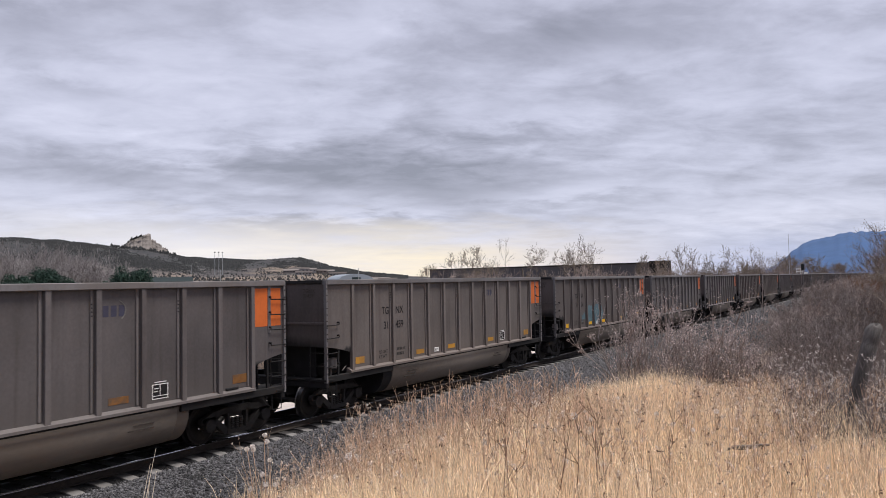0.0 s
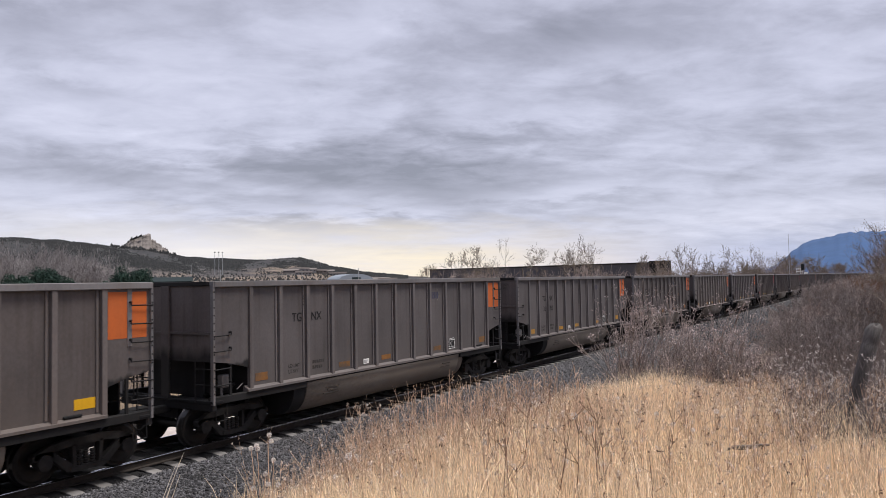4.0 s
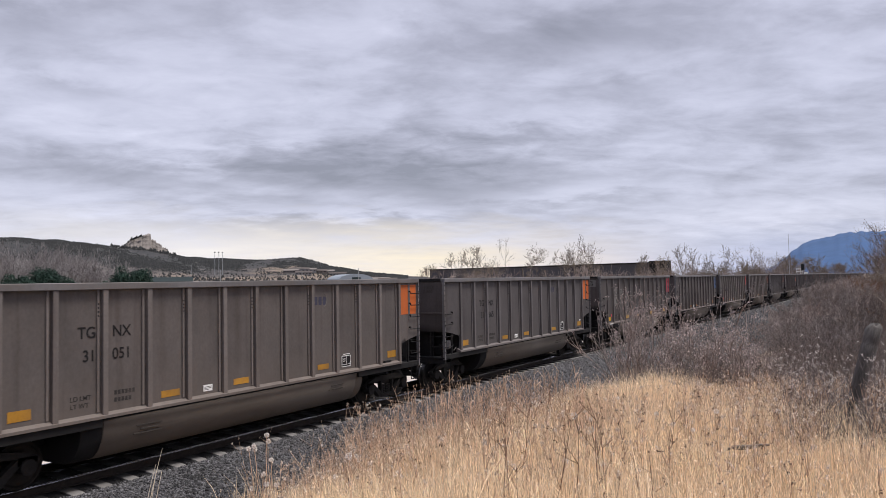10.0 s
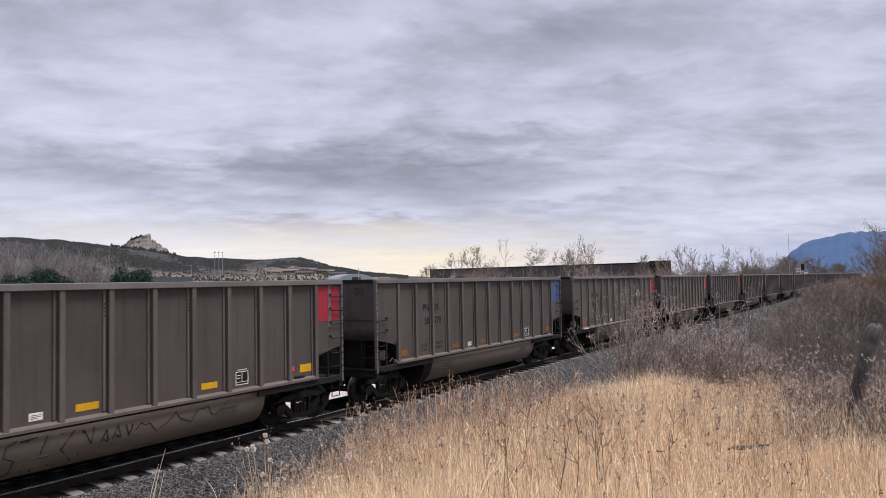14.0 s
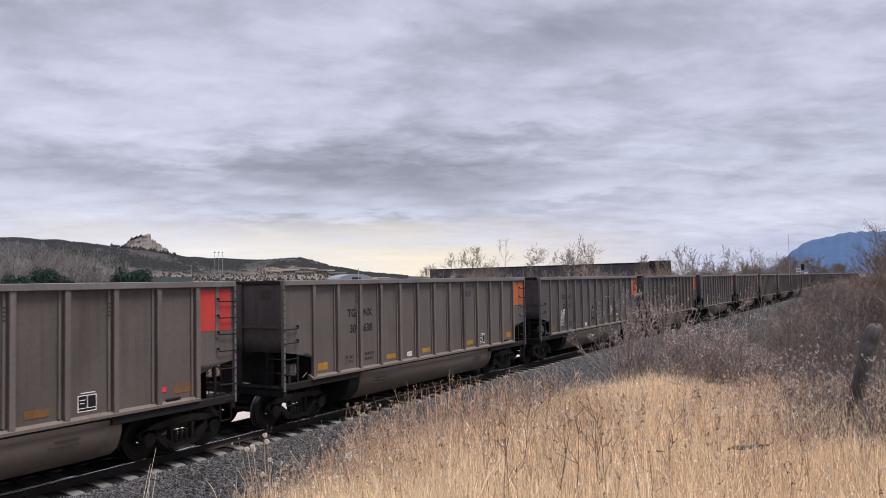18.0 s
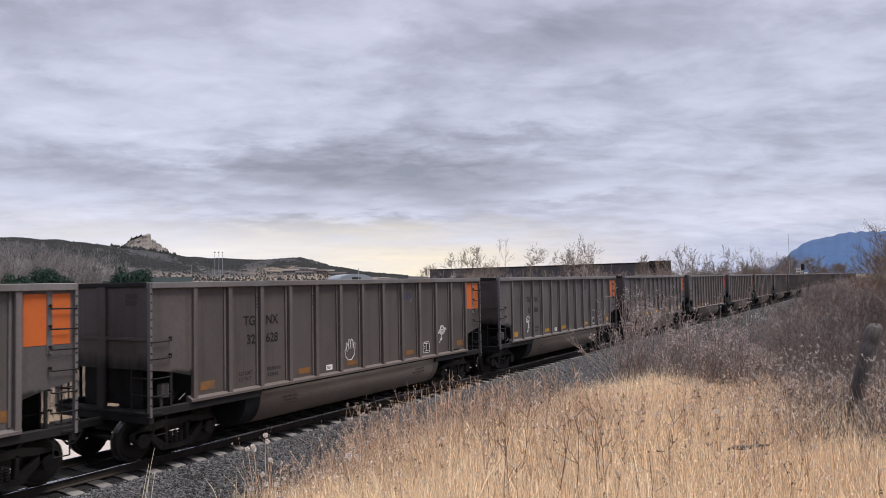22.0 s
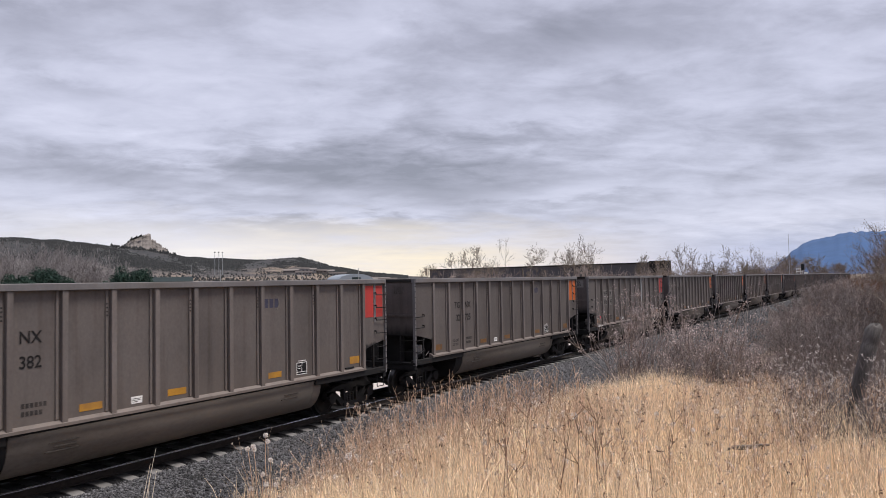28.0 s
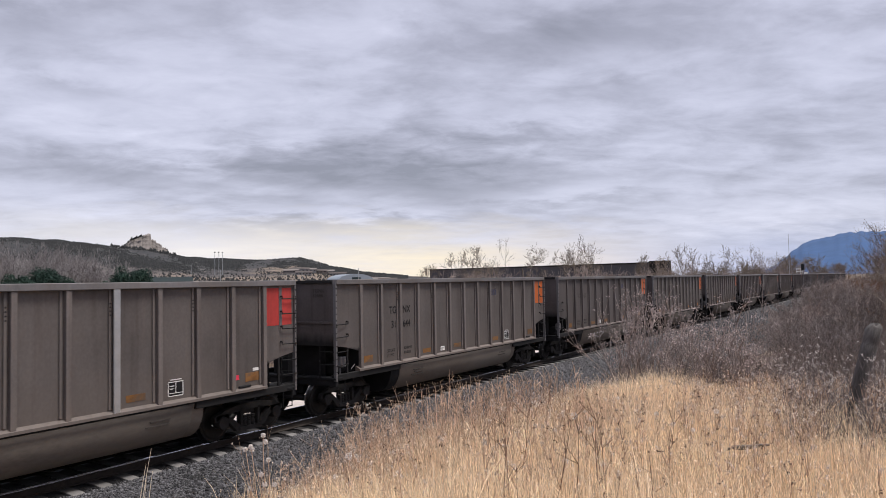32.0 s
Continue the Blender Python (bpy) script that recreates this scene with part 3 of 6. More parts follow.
def wheelset_mesh():
    bm = bmesh.new()
    for s in (-1, 1):
        prof = [(0.0, 0.12), (0.06, 0.12), (0.075, 0.36), (0.06, 0.40), (0.062, 0.447), (-0.058, 0.457), (-0.066, 0.468), (-0.085, 0.482), (-0.095, 0.47), (-0.09, 0.40), (-0.03, 0.36), (-0.04, 0.12)]
        rings = []
        for k in range(28):
            a = 2 * math.pi * k / 28
            rings.append([bm.verts.new((r * math.cos(a), s * (0.76 + o), r * math.sin(a))) for o, r in prof])
        m = len(prof)
        for k in range(28):
            p, q = rings[k], rings[(k + 1) % 28]
            for i in range(m):
                f = bm.faces.new((p[i], p[(i + 1) % m], q[(i + 1) % m], q[i]))
                f.material_index = 1 if i in (4, 5, 6) else 0
    rod(bm, (0, -1.08, 0), (0, 1.08, 0), 0.085, n=12)
    # end cap bolts, which show the turning
    for s in (-1, 1):
        for k in range(3):
            a = 2 * math.pi * k / 3
            rod(bm, (0.055 * math.cos(a), s * 1.07, 0.055 * math.sin(a)), (0.055 * math.cos(a), s * 1.10, 0.055 * math.sin(a)), 0.018)
    return mesh_of("wheelset", bm, [WHEEL, RIM])


def side_frame_mesh():
    """Cast three-piece truck side frame with its two openings and the spring window."""
    bm = bmesh.new()
    y0, y1 = -0.07, 0.07
    prism(bm, [(-1.12, 0.60), (-1.12, 0.50), (-0.72, 0.62), (-0.38, 0.66), (0.38, 0.66), (0.72, 0.62), (1.12, 0.50), (1.12, 0.60), (0.80, 0.74), (0.42, 0.80), (-0.42, 0.80), (-0.80, 0.74)], "y", y0, y1)
    prism(bm, [(-0.86, 0.60), (-0.74, 0.64), (-0.30, 0.30), (-0.30, 0.18), (-0.42, 0.18)], "y", y0, y1)
    prism(bm, [(0.86, 0.60), (0.74, 0.64), (0.30, 0.30), (0.30, 0.18), (0.42, 0.18)], "y", y0, y1)
    prism(bm, [(-0.36, 0.17), (0.36, 0.17), (0.36, 0.27), (-0.36, 0.27)], "y", y0 - 0.02, y1 + 0.02)
    for s in (-1, 1):
        prism(bm, [(s * 0.24, 0.25), (s * 0.31, 0.25), (s * 0.33, 0.70), (s * 0.26, 0.70)], "y", y0, y1)
        rod(bm, (s * 0.89, -0.12, WHEEL_R), (s * 0.89, 0.10, WHEEL_R), 0.15, n=12)
        box(bm, s * 0.89 - 0.19, s * 0.89 + 0.19, -0.07, 0.08, 0.50, 0.64)
    return mesh_of("side_frame", bm, TRUCK)


def spring_mesh():
    """One coil spring, as a turned bar with five bulging coils."""
    bm = bmesh.new()
    k, last = 8, None
    for i in range(11):
        r, z = (0.062 if i % 2 else 0.045), 0.27 + 0.026 * i
        ring = [bm.verts.new((r * math.cos(2 * math.pi * j / k), r * math.sin(2 * math.pi * j / k), z)) for j in range(k)]
        if last:
            for j in range(k):
                bm.faces.new((last[j], last[(j + 1) % k], ring[(j + 1) % k], ring[j]))
        last = ring
    return mesh_of("spring", bm, TRUCK)


def grab_iron(bm, x0, x1, y, z):
    rod(bm, (x0, y, z), (x0, y - 0.07, z), 0.022)
    rod(bm, (x1, y, z + 0.07), (x1, y - 0.07, z + 0.07), 0.024)
    rod(bm, (x1, y - 0.07, z + 0.07), (x1, y - 0.07, z + 0.01), 0.015)
    rod(bm, (x0, y - 0.07, z), (x1, y - 0.07, z + 0.01), 0.015)


def build_car():
    """One empty-topped coal gondola with rib-braced sides, a hanging tub and two trucks, its front post at x = 0."""
    car = new("coal_car")
    rib = bmesh.new()
    prism(rib, [(-0.062, 0.085), (-0.055, 0.0), (0.055, 0.0), (0.062, 0.085)], "z", 1.22, TOP - 0.125)
    rib = mesh_of("rib", rib, RIBS_DUST)
    clip = bmesh.new()
    prism(clip, [(-0.15, 0.085), (-0.15, 0.055), (-0.10, 0.055), (-0.10, 0.085)], "z", 1.30, TOP - 0.14)
    clip = mesh_of("seam_strip", clip, RIBS_DUST)
    dots = bmesh.new()
    for k in range(4):
        rod(dots, (0, 0.002, 3.36 - k * 0.075), (0, -0.004, 3.36 - k * 0.075), 0.019, n=6)
    dots = mesh_of("vent_row", dots, BLACK)
    for s in (-1, 1):
        turn = pose(0, 0, 0) if s < 0 else pose(LENGTH, 0, 0, 0, 0, 180)
        out = -HALF
        part("side_sheet", boxed(RIBS[0], RIBS[-1], s * (HALF - 0.085), s * (HALF - 0.105), 1.24, TOP - 0.10), PANEL, car, "dusty grey-brown side sheet")
        for i, x in enumerate(RIBS):
            part("rib", rib, None, car, at=turn @ pose(x, out, 0))
            if s < 0 and i > 0:
                part("seam_strip", clip, None, car, at=turn @ pose(x, out, 0))
                if i in (2, 4, 6, 8, 10):
                    part("vent_row", dots, None, car, at=pose(x - 0.125, out + 0.055, 0))
        part("top_chord", rounded(0.03, LENGTH - 0.03, min(s * (HALF + 0.02), s * (HALF - 0.16)), max(s * (HALF + 0.02), s * (HALF - 0.16)), TOP - 0.135, TOP, 0.012), FRAME, car)
        bm = bmesh.new()
        prism(bm, [(s * (HALF + 0.015), 1.17), (s * (HALF + 0.015), 1.225), (s * (HALF - 0.13), 1.30), (s * (HALF - 0.16), 1.30), (s * (HALF - 0.16), 1.17)], "x", 1.06, LENGTH - 1.06)
        part("side_sill", bm, RIBS_DUST, car)
        for x0, x1, low in ((0.02, 3.2, 1.0), (3.2, 11.35, 1.125), (11.35, LENGTH - 0.02, 1.0)):
            part("lower_sill", rounded(x0, x1, min(s * (HALF - 0.03), s * (HALF - 0.2)), max(s * (HALF - 0.03), s * (HALF - 0.2)), low, 1.165, 0.01), SILL, car)
        for e in (0, 1):
            # corner sheet over the open end bay, cut off slanting below
            bm = bmesh.new()
            xs = [0.03, RIBS[0]] if e == 0 else [LENGTH - 0.03, RIBS[-1]]
            prism(bm, [(xs[0], TOP - 0.1), (xs[0], 1.96), (xs[0] + (xs[1] - xs[0]) * 0.45, 1.88), (xs[1], 1.72), (xs[1], TOP - 0.1)], "y", s * (HALF - 0.055), s * (HALF - 0.075))
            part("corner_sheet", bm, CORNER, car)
            bm = bmesh.new()
            px = 0.0 if e == 0 else LENGTH
            dx = 0.055 if e == 0 else -0.055
            box(bm, min(px, px + dx), max(px, px + dx), min(s * HALF, s * (HALF - 0.09)), max(s * HALF, s * (HALF - 0.09)), 1.0, TOP - 0.02)
            for k in range(14):
                z = 1.25 + k * 0.175
                rod(bm, (px + dx / 2, s * HALF, z), (px + dx / 2, s * (HALF + 0.006), z), 0.02, n=6)
            bm.faces.ensure_lookup_table()
            for f in bm.faces[6:]:
                f.material_index = 1
            part("corner_post", bm, [FRAME, BLACK], car)
            bx = 0.58 if e == 0 else LENGTH - 0.58
            part("bay_post", boxed(bx - 0.03, bx + 0.03, min(s * (HALF - 0.06), s * (HALF - 0.10)), max(s * (HALF - 0.06), s * (HALF - 0.10)), 1.1, 1.95), SILL, car)
            zs = (2.53, 2.18) if e == 0 else (3.30, 2.93, 2.56, 2.18)
            gx = (0.03, 0.53) if e == 0 else (LENGTH - 0.03, LENGTH - 0.53)
            if s > 0:
                zs = (3.30, 2.93, 2.56, 2.18) if e == 0 else (2.53, 2.18)
            for z in (*zs, 1.78, 1.42):
                bm = bmesh.new()
                grab_iron(bm, gx[0], gx[1], s * (HALF - 0.06) + (0 if s < 0 else 0.07), z)
                part("grab_iron", bm, BLACK, car)
            bm = bmesh.new()
            for z in (1.45, 1.80):
                rod(bm, (px - dx * 0.6, s * (HALF - 0.05), z), (px - dx * 0.6, s * (HALF - 0.55), z), 0.013)
            rod(bm, (px - dx * 0.6, s * (HALF - 0.55), 1.05), (px - dx * 0.6, s * (HALF - 0.55), 1.95), 0.018)
            part("end_ladder", bm, SILL, car)
            bm = bmesh.new()
            for d in (0.1, 0.42):
                rod(bm, (px + dx / 2 + math.copysign(d, dx), s * (HALF - 0.06), 1.02), (px + dx / 2 + math.copysign(d, dx), s * (HALF - 0.05), 0.62), 0.014)
            rod(bm, (px + dx / 2 + math.copysign(0.1, dx), s * (HALF - 0.05), 0.62), (px + dx / 2 + math.copysign(0.42, dx), s * (HALF - 0.05), 0.62), 0.014)
            part("stirrup_step", bm, GRIMY, car)
    for e in (0, 1):
        def X(d):
            return d if e == 0 else LENGTH - d
        def span(a, b):
            return min(X(a), X(b)), max(X(a), X(b))
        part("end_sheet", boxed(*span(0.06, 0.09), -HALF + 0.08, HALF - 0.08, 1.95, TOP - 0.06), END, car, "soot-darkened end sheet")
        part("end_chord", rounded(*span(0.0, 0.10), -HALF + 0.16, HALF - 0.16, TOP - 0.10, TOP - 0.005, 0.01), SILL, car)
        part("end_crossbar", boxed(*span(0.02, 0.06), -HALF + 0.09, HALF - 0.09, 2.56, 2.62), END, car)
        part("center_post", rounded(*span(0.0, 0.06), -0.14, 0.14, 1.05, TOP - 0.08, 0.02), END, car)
        for s in (-1, 1):
            part("end_gusset", boxed(*span(0.30, 0.34), min(s * 0.22, s * 0.95), max(s * 0.22, s * 0.95), 1.09, 1.95), GRIMY, car)
        part("shelf_floor", boxed(*span(0.09, 1.25), -HALF + 0.09, HALF - 0.09, 1.95, 1.98), GRIMY, car)
        part("bulkhead", boxed(*span(1.2, 1.24), -HALF + 0.15, HALF - 0.15, 0.95, 1.96), GRIMY, car)
        part("end_platform", rounded(*span(-0.02, 0.32), -HALF + 0.02, HALF - 0.02, 1.03, 1.09, 0.01), GRIMY, car)
        part("end_beam", rounded(*span(0.0, 0.12), -HALF + 0.03, HALF - 0.03, 0.86, 1.03, 0.015), GRIMY, car)
        bm = bmesh.new()
        box(bm, *span(-0.62, 0.3), -0.08, 0.08, 0.74, 0.92)
        box(bm, *span(-0.85, -0.52), -0.15, 0.13, 0.68, 0.98)
        bmesh.ops.bevel(bm, geom=bm.edges[:], offset=0.025, segments=1, affect="EDGES")
        part("coupler", bm, GRIMY, car)
        bm = bmesh.new()
        last = None
        for k in range(9):
            a = math.pi * k / 8
            p = (X(-0.1 - 0.7 * k / 8), 0.32, 0.80 - 0.42 * math.sin(a))
            if last:
                rod(bm, last, p, 0.024, n=5)
            last = p
        part("air_hose", bm, BLACK, car)
    # brake gear in the front bay
    bm = bmesh.new()
    rod(bm, (0.45, -1.05, 1.3), (0.95, -1.05, 1.3), 0.17, n=14)
    rod(bm, (0.95, -1.05, 1.3), (1.15, -1.05, 1.3), 0.05, n=8)
    part("brake_cylinder", bm, SILL, car)
    bm = rounded(0.45, 0.72, -1.42, -1.22, 1.32, 1.62, 0.03)
    rod(bm, (0.5, -1.32, 1.15), (0.5, -1.32, 1.4), 0.03)
    rod(bm, (0.85, -1.45, 1.25), (1.02, -1.45, 1.36), 0.012)
    part("brake_valve", bm, FRAME, car, "dull grey brake valve")
    bm = bmesh.new()
    rod(bm, (LENGTH - 0.95, -0.9, 1.35), (LENGTH - 0.2, -0.9, 1.35), 0.02)
    rod(bm, (LENGTH - 0.9, 0.8, 1.15), (LENGTH - 0.2, -0.2, 1.15), 0.025)
    part("brake_rod", bm, GRIMY, car)
    part("center_sill", boxed(0.1, LENGTH - 0.1, -0.33, 0.33, 0.62, 1.02), GRIMY, car)
    part("car_floor", boxed(1.25, LENGTH - 1.25, -HALF + 0.15, HALF - 0.15, 1.0, 1.16), GRIMY, car)
    # the tub that hangs between the trucks
    bm = bmesh.new()
    side = [(-HALF + 0.06, 1.14)]
    for k in range(11):
        a = k / 10 * math.pi / 2
        side.append((-HALF + 0.07 + 0.60 * (1 - math.cos(a)) + 0.02, 1.0 - 0.70 * math.sin(a)))
    outline = side + [(-y, z) for y, z in side[::-1]]
    prism(bm, outline, "x", 3.25, 11.28)
    for f in bm.faces:
        f.smooth = len(f.verts) == 4
    part("tub", bm, TUB, car, "dusty brown rounded belly tub")
    for x0, x1 in ((2.78, 3.25), (11.28, 11.62)):
        bm = bmesh.new()
        inner = [(y * 0.985, max(z, 0.32)) for y, z in outline]
        prism(bm, inner, "x", x0, x1)
        bmesh.ops.bevel(bm, geom=bm.edges[:], offset=0.02, segments=1, affect="EDGES")
        part("tub_end", bm, GRIMY if x0 < 5 else TUB, car)
    # small plates low on the side
    part("jacking_pad", rounded(12.64, 13.02, FACE - 0.05, FACE, 1.275, 1.325, 0.012), GRIMY, car, "small black jacking pad")
    tag = part("white_plate", boxed(5.72, 5.98, FACE - 0.006, FACE, 1.34, 1.48), WHITE, car, "small white data plate")
    for z, x1 in ((1.37, 5.88), (1.40, 5.94), (1.43, 5.95)):
        part("print_line", boxed(5.75, x1, FACE - 0.008, FACE - 0.006, z, z + 0.011), FADED, tag)
    frame_box = part("stencil_box", boxed(10.64, 11.04, FACE - 0.005, FACE, 1.35, 1.66), BLACK, car, "black stencil box with white border")
    bm = bmesh.new()
    for b in ((10.64, 11.04, 1.643, 1.66), (10.64, 11.04, 1.35, 1.367), (10.64, 10.658, 1.35, 1.66), (11.022, 11.04, 1.35, 1.66), (10.835, 10.848, 1.41, 1.66), (10.64, 11.04, 1.41, 1.422)):
        box(bm, b[0], b[1], FACE - 0.008, FACE - 0.005, b[2], b[3])
    part("white_border", bm, WHITE, frame_box)
    for z, x0, x1 in ((1.69, 10.70, 11.0), (1.56, 10.69, 10.8), (1.50, 10.69, 10.78)):
        part("print_line", boxed(x0, x1, FACE - 0.009, FACE - 0.004, z, z + 0.018), WHITE, frame_box)
    for words, z in (("LD LMT", 1.56), ("LT WT", 1.42)):
        lettering(words, 0.13, STENCIL, car, 2.54, FACE - 0.003, z, name="weight_stencil")
    for z, count in ((1.58, 6), (1.44, 5)):
        bm = bmesh.new()
        for k in range(count):
            box(bm, 3.48 + k * 0.082, 3.538 + k * 0.082, FACE - 0.003, FACE, z, z + 0.085)
        part("weight_stencil", bm, STENCIL, car)
    for x, z, w in ((4.0, 0.88, 0.6), (4.1, 0.80, 0.45), (3.95, 0.72, 0.65), (10.2, 0.88, 0.5), (10.1, 0.78, 0.6)):
        part("tub_stencil", boxed(x, x + w, -HALF + 0.085 - 0.004 + (0.02 if z < 0.8 else 0), -HALF + 0.14, z, z + 0.022), FADED, car)
    # trucks
    wheels, frames, springs = wheelset_mesh(), side_frame_mesh(), spring_mesh()
    for x in (1.118, LENGTH - 1.118):
        bm = rounded(-0.22, 0.22, -1.02, 1.02, 0.54, 0.80, 0.03)
        rod(bm, (0, 0, 0.7), (0, 0, 0.98), 0.2, n=14)
        truck = part("truck", bm, TRUCK, car, "blackened cast steel truck", pose(x, 0, 0))
        for s in (-1, 1):
            part("side_frame", frames, None, truck, at=pose(0, s * 1.02, 0))
            for sx in (-0.14, 0.0, 0.14):
                part("spring", springs, None, truck, at=pose(sx, s * 1.02, 0))
        for dx in (-0.89, 0.89):
            part("wheelset", wheels, None, truck, at=pose(dx, 0, WHEEL_R))
    return car


def reflectors(car, mat, label):
    """Three strips along the side and a plate at each end."""
    for x, z, w, h in ((4.83, 1.43, 0.48, 0.14), (6.86, 1.44, 0.48, 0.14), (9.85, 1.45, 0.46, 0.14), (1.59, 1.465, 0.42, 0.19), (13.095, 1.50, 0.45, 0.20)):
        part("yellow_reflector", boxed(x - w / 2, x + w / 2, FACE - 0.006, FACE, z - h / 2, z + h / 2), mat, car, label)


def shade_car(car, shade):
    """Give the sheets and ribs of one car its own shade of dust."""
    sheet, corner, rib = SHADES[shade]
    for kind, mat in (("side_sheet", sheet), ("corner_sheet", corner), ("rib", rib), ("seam_strip", rib), ("side_sill", rib)):
        for ob in car.children:
            if ob.name.split(".")[0] == kind:
                ob.material_slots[0].link = "OBJECT"
                ob.material_slots[0].material = mat


def end_panel(car, mat, label):
    """The painted square behind the ladder at the trailing corner, in two fields."""
    y = -HALF + 0.052
    for x0, x1 in ((13.56, 13.99), (14.10, 14.45)):
        part("painted_panel", boxed(x0, x1, y - 0.001, y + 0.012, 2.66, 3.58), mat, car, label)
    part("ladder_strip", boxed(13.995, 14.095, y - 0.012, y + 0.01, 2.5, TOP - 0.12), FRAME, car)


def scrawl(car, mat, strokes, x, z, size, label, y=FACE - 0.002, thick=0.014):
    """Spray-painted strokes: polylines in a unit square, drawn as thin raised bands; y = None follows the tub."""
    bm = bmesh.new()

    def on_side(a, b):
        h = z + b * size
        deep = y + 0.008 if y is not None else -HALF + 0.09 + 0.6 * (1 - math.cos(math.asin(min(1, max(0, (1.0 - h) / 0.7)))))
        return x + a * size, deep, h
    for line in strokes:
        for p, q in zip(line, line[1:]):
            rod(bm, on_side(*p), on_side(*q), thick, n=6)
    part("graffiti", bm, mat, car, label)


TRI = [[(0, 0), (0.25, 0.85), (0.55, 0.1), (0, 0)], [(0.5, 0.2), (0.75, 0.45), (0.5, 0.5), (0.9, 0.65), (0.55, 0.7), (1, 0.95), (0.6, 0.9), (0.5, 0.6)], [(0.1, 0.25), (0.15, 0.45), (0.2, 0.2), (0.3, 0.45), (0.38, 0.2)], [(0.05, -0.3), (0.1, -0.05), (0.25, -0.1), (0.12, -0.16), (0.28, -0.28), (0.05, -0.3)], [(0.55, -0.05), (0.38, -0.08), (0.4, -0.25), (0.6, -0.2)]]
LOOP = [[(0.05, 0.2), (0.1, 0.5), (0.25, 0.75), (0.32, 1.0), (0.4, 0.75), (0.55, 0.5), (0.62, 0.2), (0.45, -0.08), (0.2, -0.08), (0.05, 0.2)], [(-0.1, 0.12), (0.75, 0.14)], [(0.2, 0.3), (0.3, 0.15), (0.4, 0.3), (0.5, 0.15)]]
FLAG = [[(0, 0), (0.1, 1), (0.8, 0.95), (0.25, 0.75), (1, 0.7), (0.2, 0.45), (0.95, 0.5), (0.1, 0.15), (0.7, 0.2), (0, 0)]]
MITT = [[(0.12, 0.62), (0.0, 0.42), (0.05, 0.18), (0.25, 0.0), (0.5, 0.0), (0.72, 0.2), (0.78, 0.5), (0.80, 0.78), (0.70, 0.80), (0.64, 0.52), (0.62, 0.92), (0.52, 1.0), (0.46, 0.90), (0.46, 0.54), (0.38, 0.96), (0.28, 0.98), (0.25, 0.84), (0.30, 0.50), (0.18, 0.84), (0.08, 0.80), (0.12, 0.62), (0.16, 0.40)]]
BLOOM = [[(0.30, 0.78), (0.36, 0.94), (0.55, 1.0), (0.74, 0.92), (0.78, 0.76), (0.55, 0.70), (0.30, 0.78)], [(0.36, 0.86), (0.50, 0.92), (0.64, 0.86), (0.72, 0.84)], [(0.34, 0.76), (0.10, 0.62), (0.06, 0.48), (0.26, 0.56), (0.42, 0.72)], [(0.42, 0.72), (0.30, 0.44), (0.40, 0.38), (0.52, 0.68)], [(0.54, 0.70), (0.56, 0.40), (0.68, 0.42), (0.66, 0.70)], [(0.68, 0.72), (0.86, 0.50), (0.94, 0.58), (0.78, 0.76)], [(0.78, 0.78), (1.05, 0.68), (1.02, 0.80), (0.78, 0.80)], [(0.42, 0.40), (0.38, 0.20), (0.18, -0.15)], [(0.36, 0.14), (0.52, 0.16), (0.44, 0.02), (0.32, 0.04)]]
STEM = [[(0.05, 0.52), (0.04, 0.72), (0.18, 0.92), (0.40, 1.0), (0.62, 0.92), (0.74, 0.70), (0.60, 0.58), (0.38, 0.64), (0.20, 0.58), (0.05, 0.52)], [(0.20, 0.72), (0.28, 0.70)], [(0.36, 0.84), (0.44, 0.86)], [(0.52, 0.74), (0.58, 0.78)], [(0.12, 0.60), (0.20, 0.50), (0.30, 0.62)], [(0.30, 0.60), (0.36, 0.30), (0.30, 0.05), (0.14, -0.25)], [(0.48, 0.62), (0.52, 0.30), (0.50, 0.06), (0.38, -0.22)], [(0.40, 0.60), (0.44, 0.25), (0.40, 0.05)]]
BLOB = [[(0.14, 0.62), (0.16, 0.86), (0.34, 1.0), (0.56, 1.0), (0.72, 0.86), (0.74, 0.62), (0.56, 0.52), (0.34, 0.52), (0.14, 0.62)], [(0.20, 0.74), (0.30, 0.92), (0.50, 0.94), (0.66, 0.84)], [(0.24, 0.82), (0.42, 0.80), (0.62, 0.76)], [(0.30, 0.66), (0.36, 0.70), (0.40, 0.64), (0.34, 0.60), (0.30, 0.66)], [(0.52, 0.66), (0.58, 0.70), (0.62, 0.64), (0.56, 0.60), (0.52, 0.66)], [(0.22, 0.56), (0.02, 0.40), (0.04, 0.16), (0.20, 0.14), (0.22, 0.30), (0.32, 0.52)], [(0.36, 0.50), (0.22, 0.10), (0.34, -0.06), (0.44, 0.10), (0.44, 0.50)], [(0.50, 0.50), (0.56, 0.16), (0.72, 0.06), (0.78, 0.24), (0.62, 0.50)], [(0.68, 0.56), (0.88, 0.34), (1.02, 0.44), (0.94, 0.62), (0.74, 0.64)]]

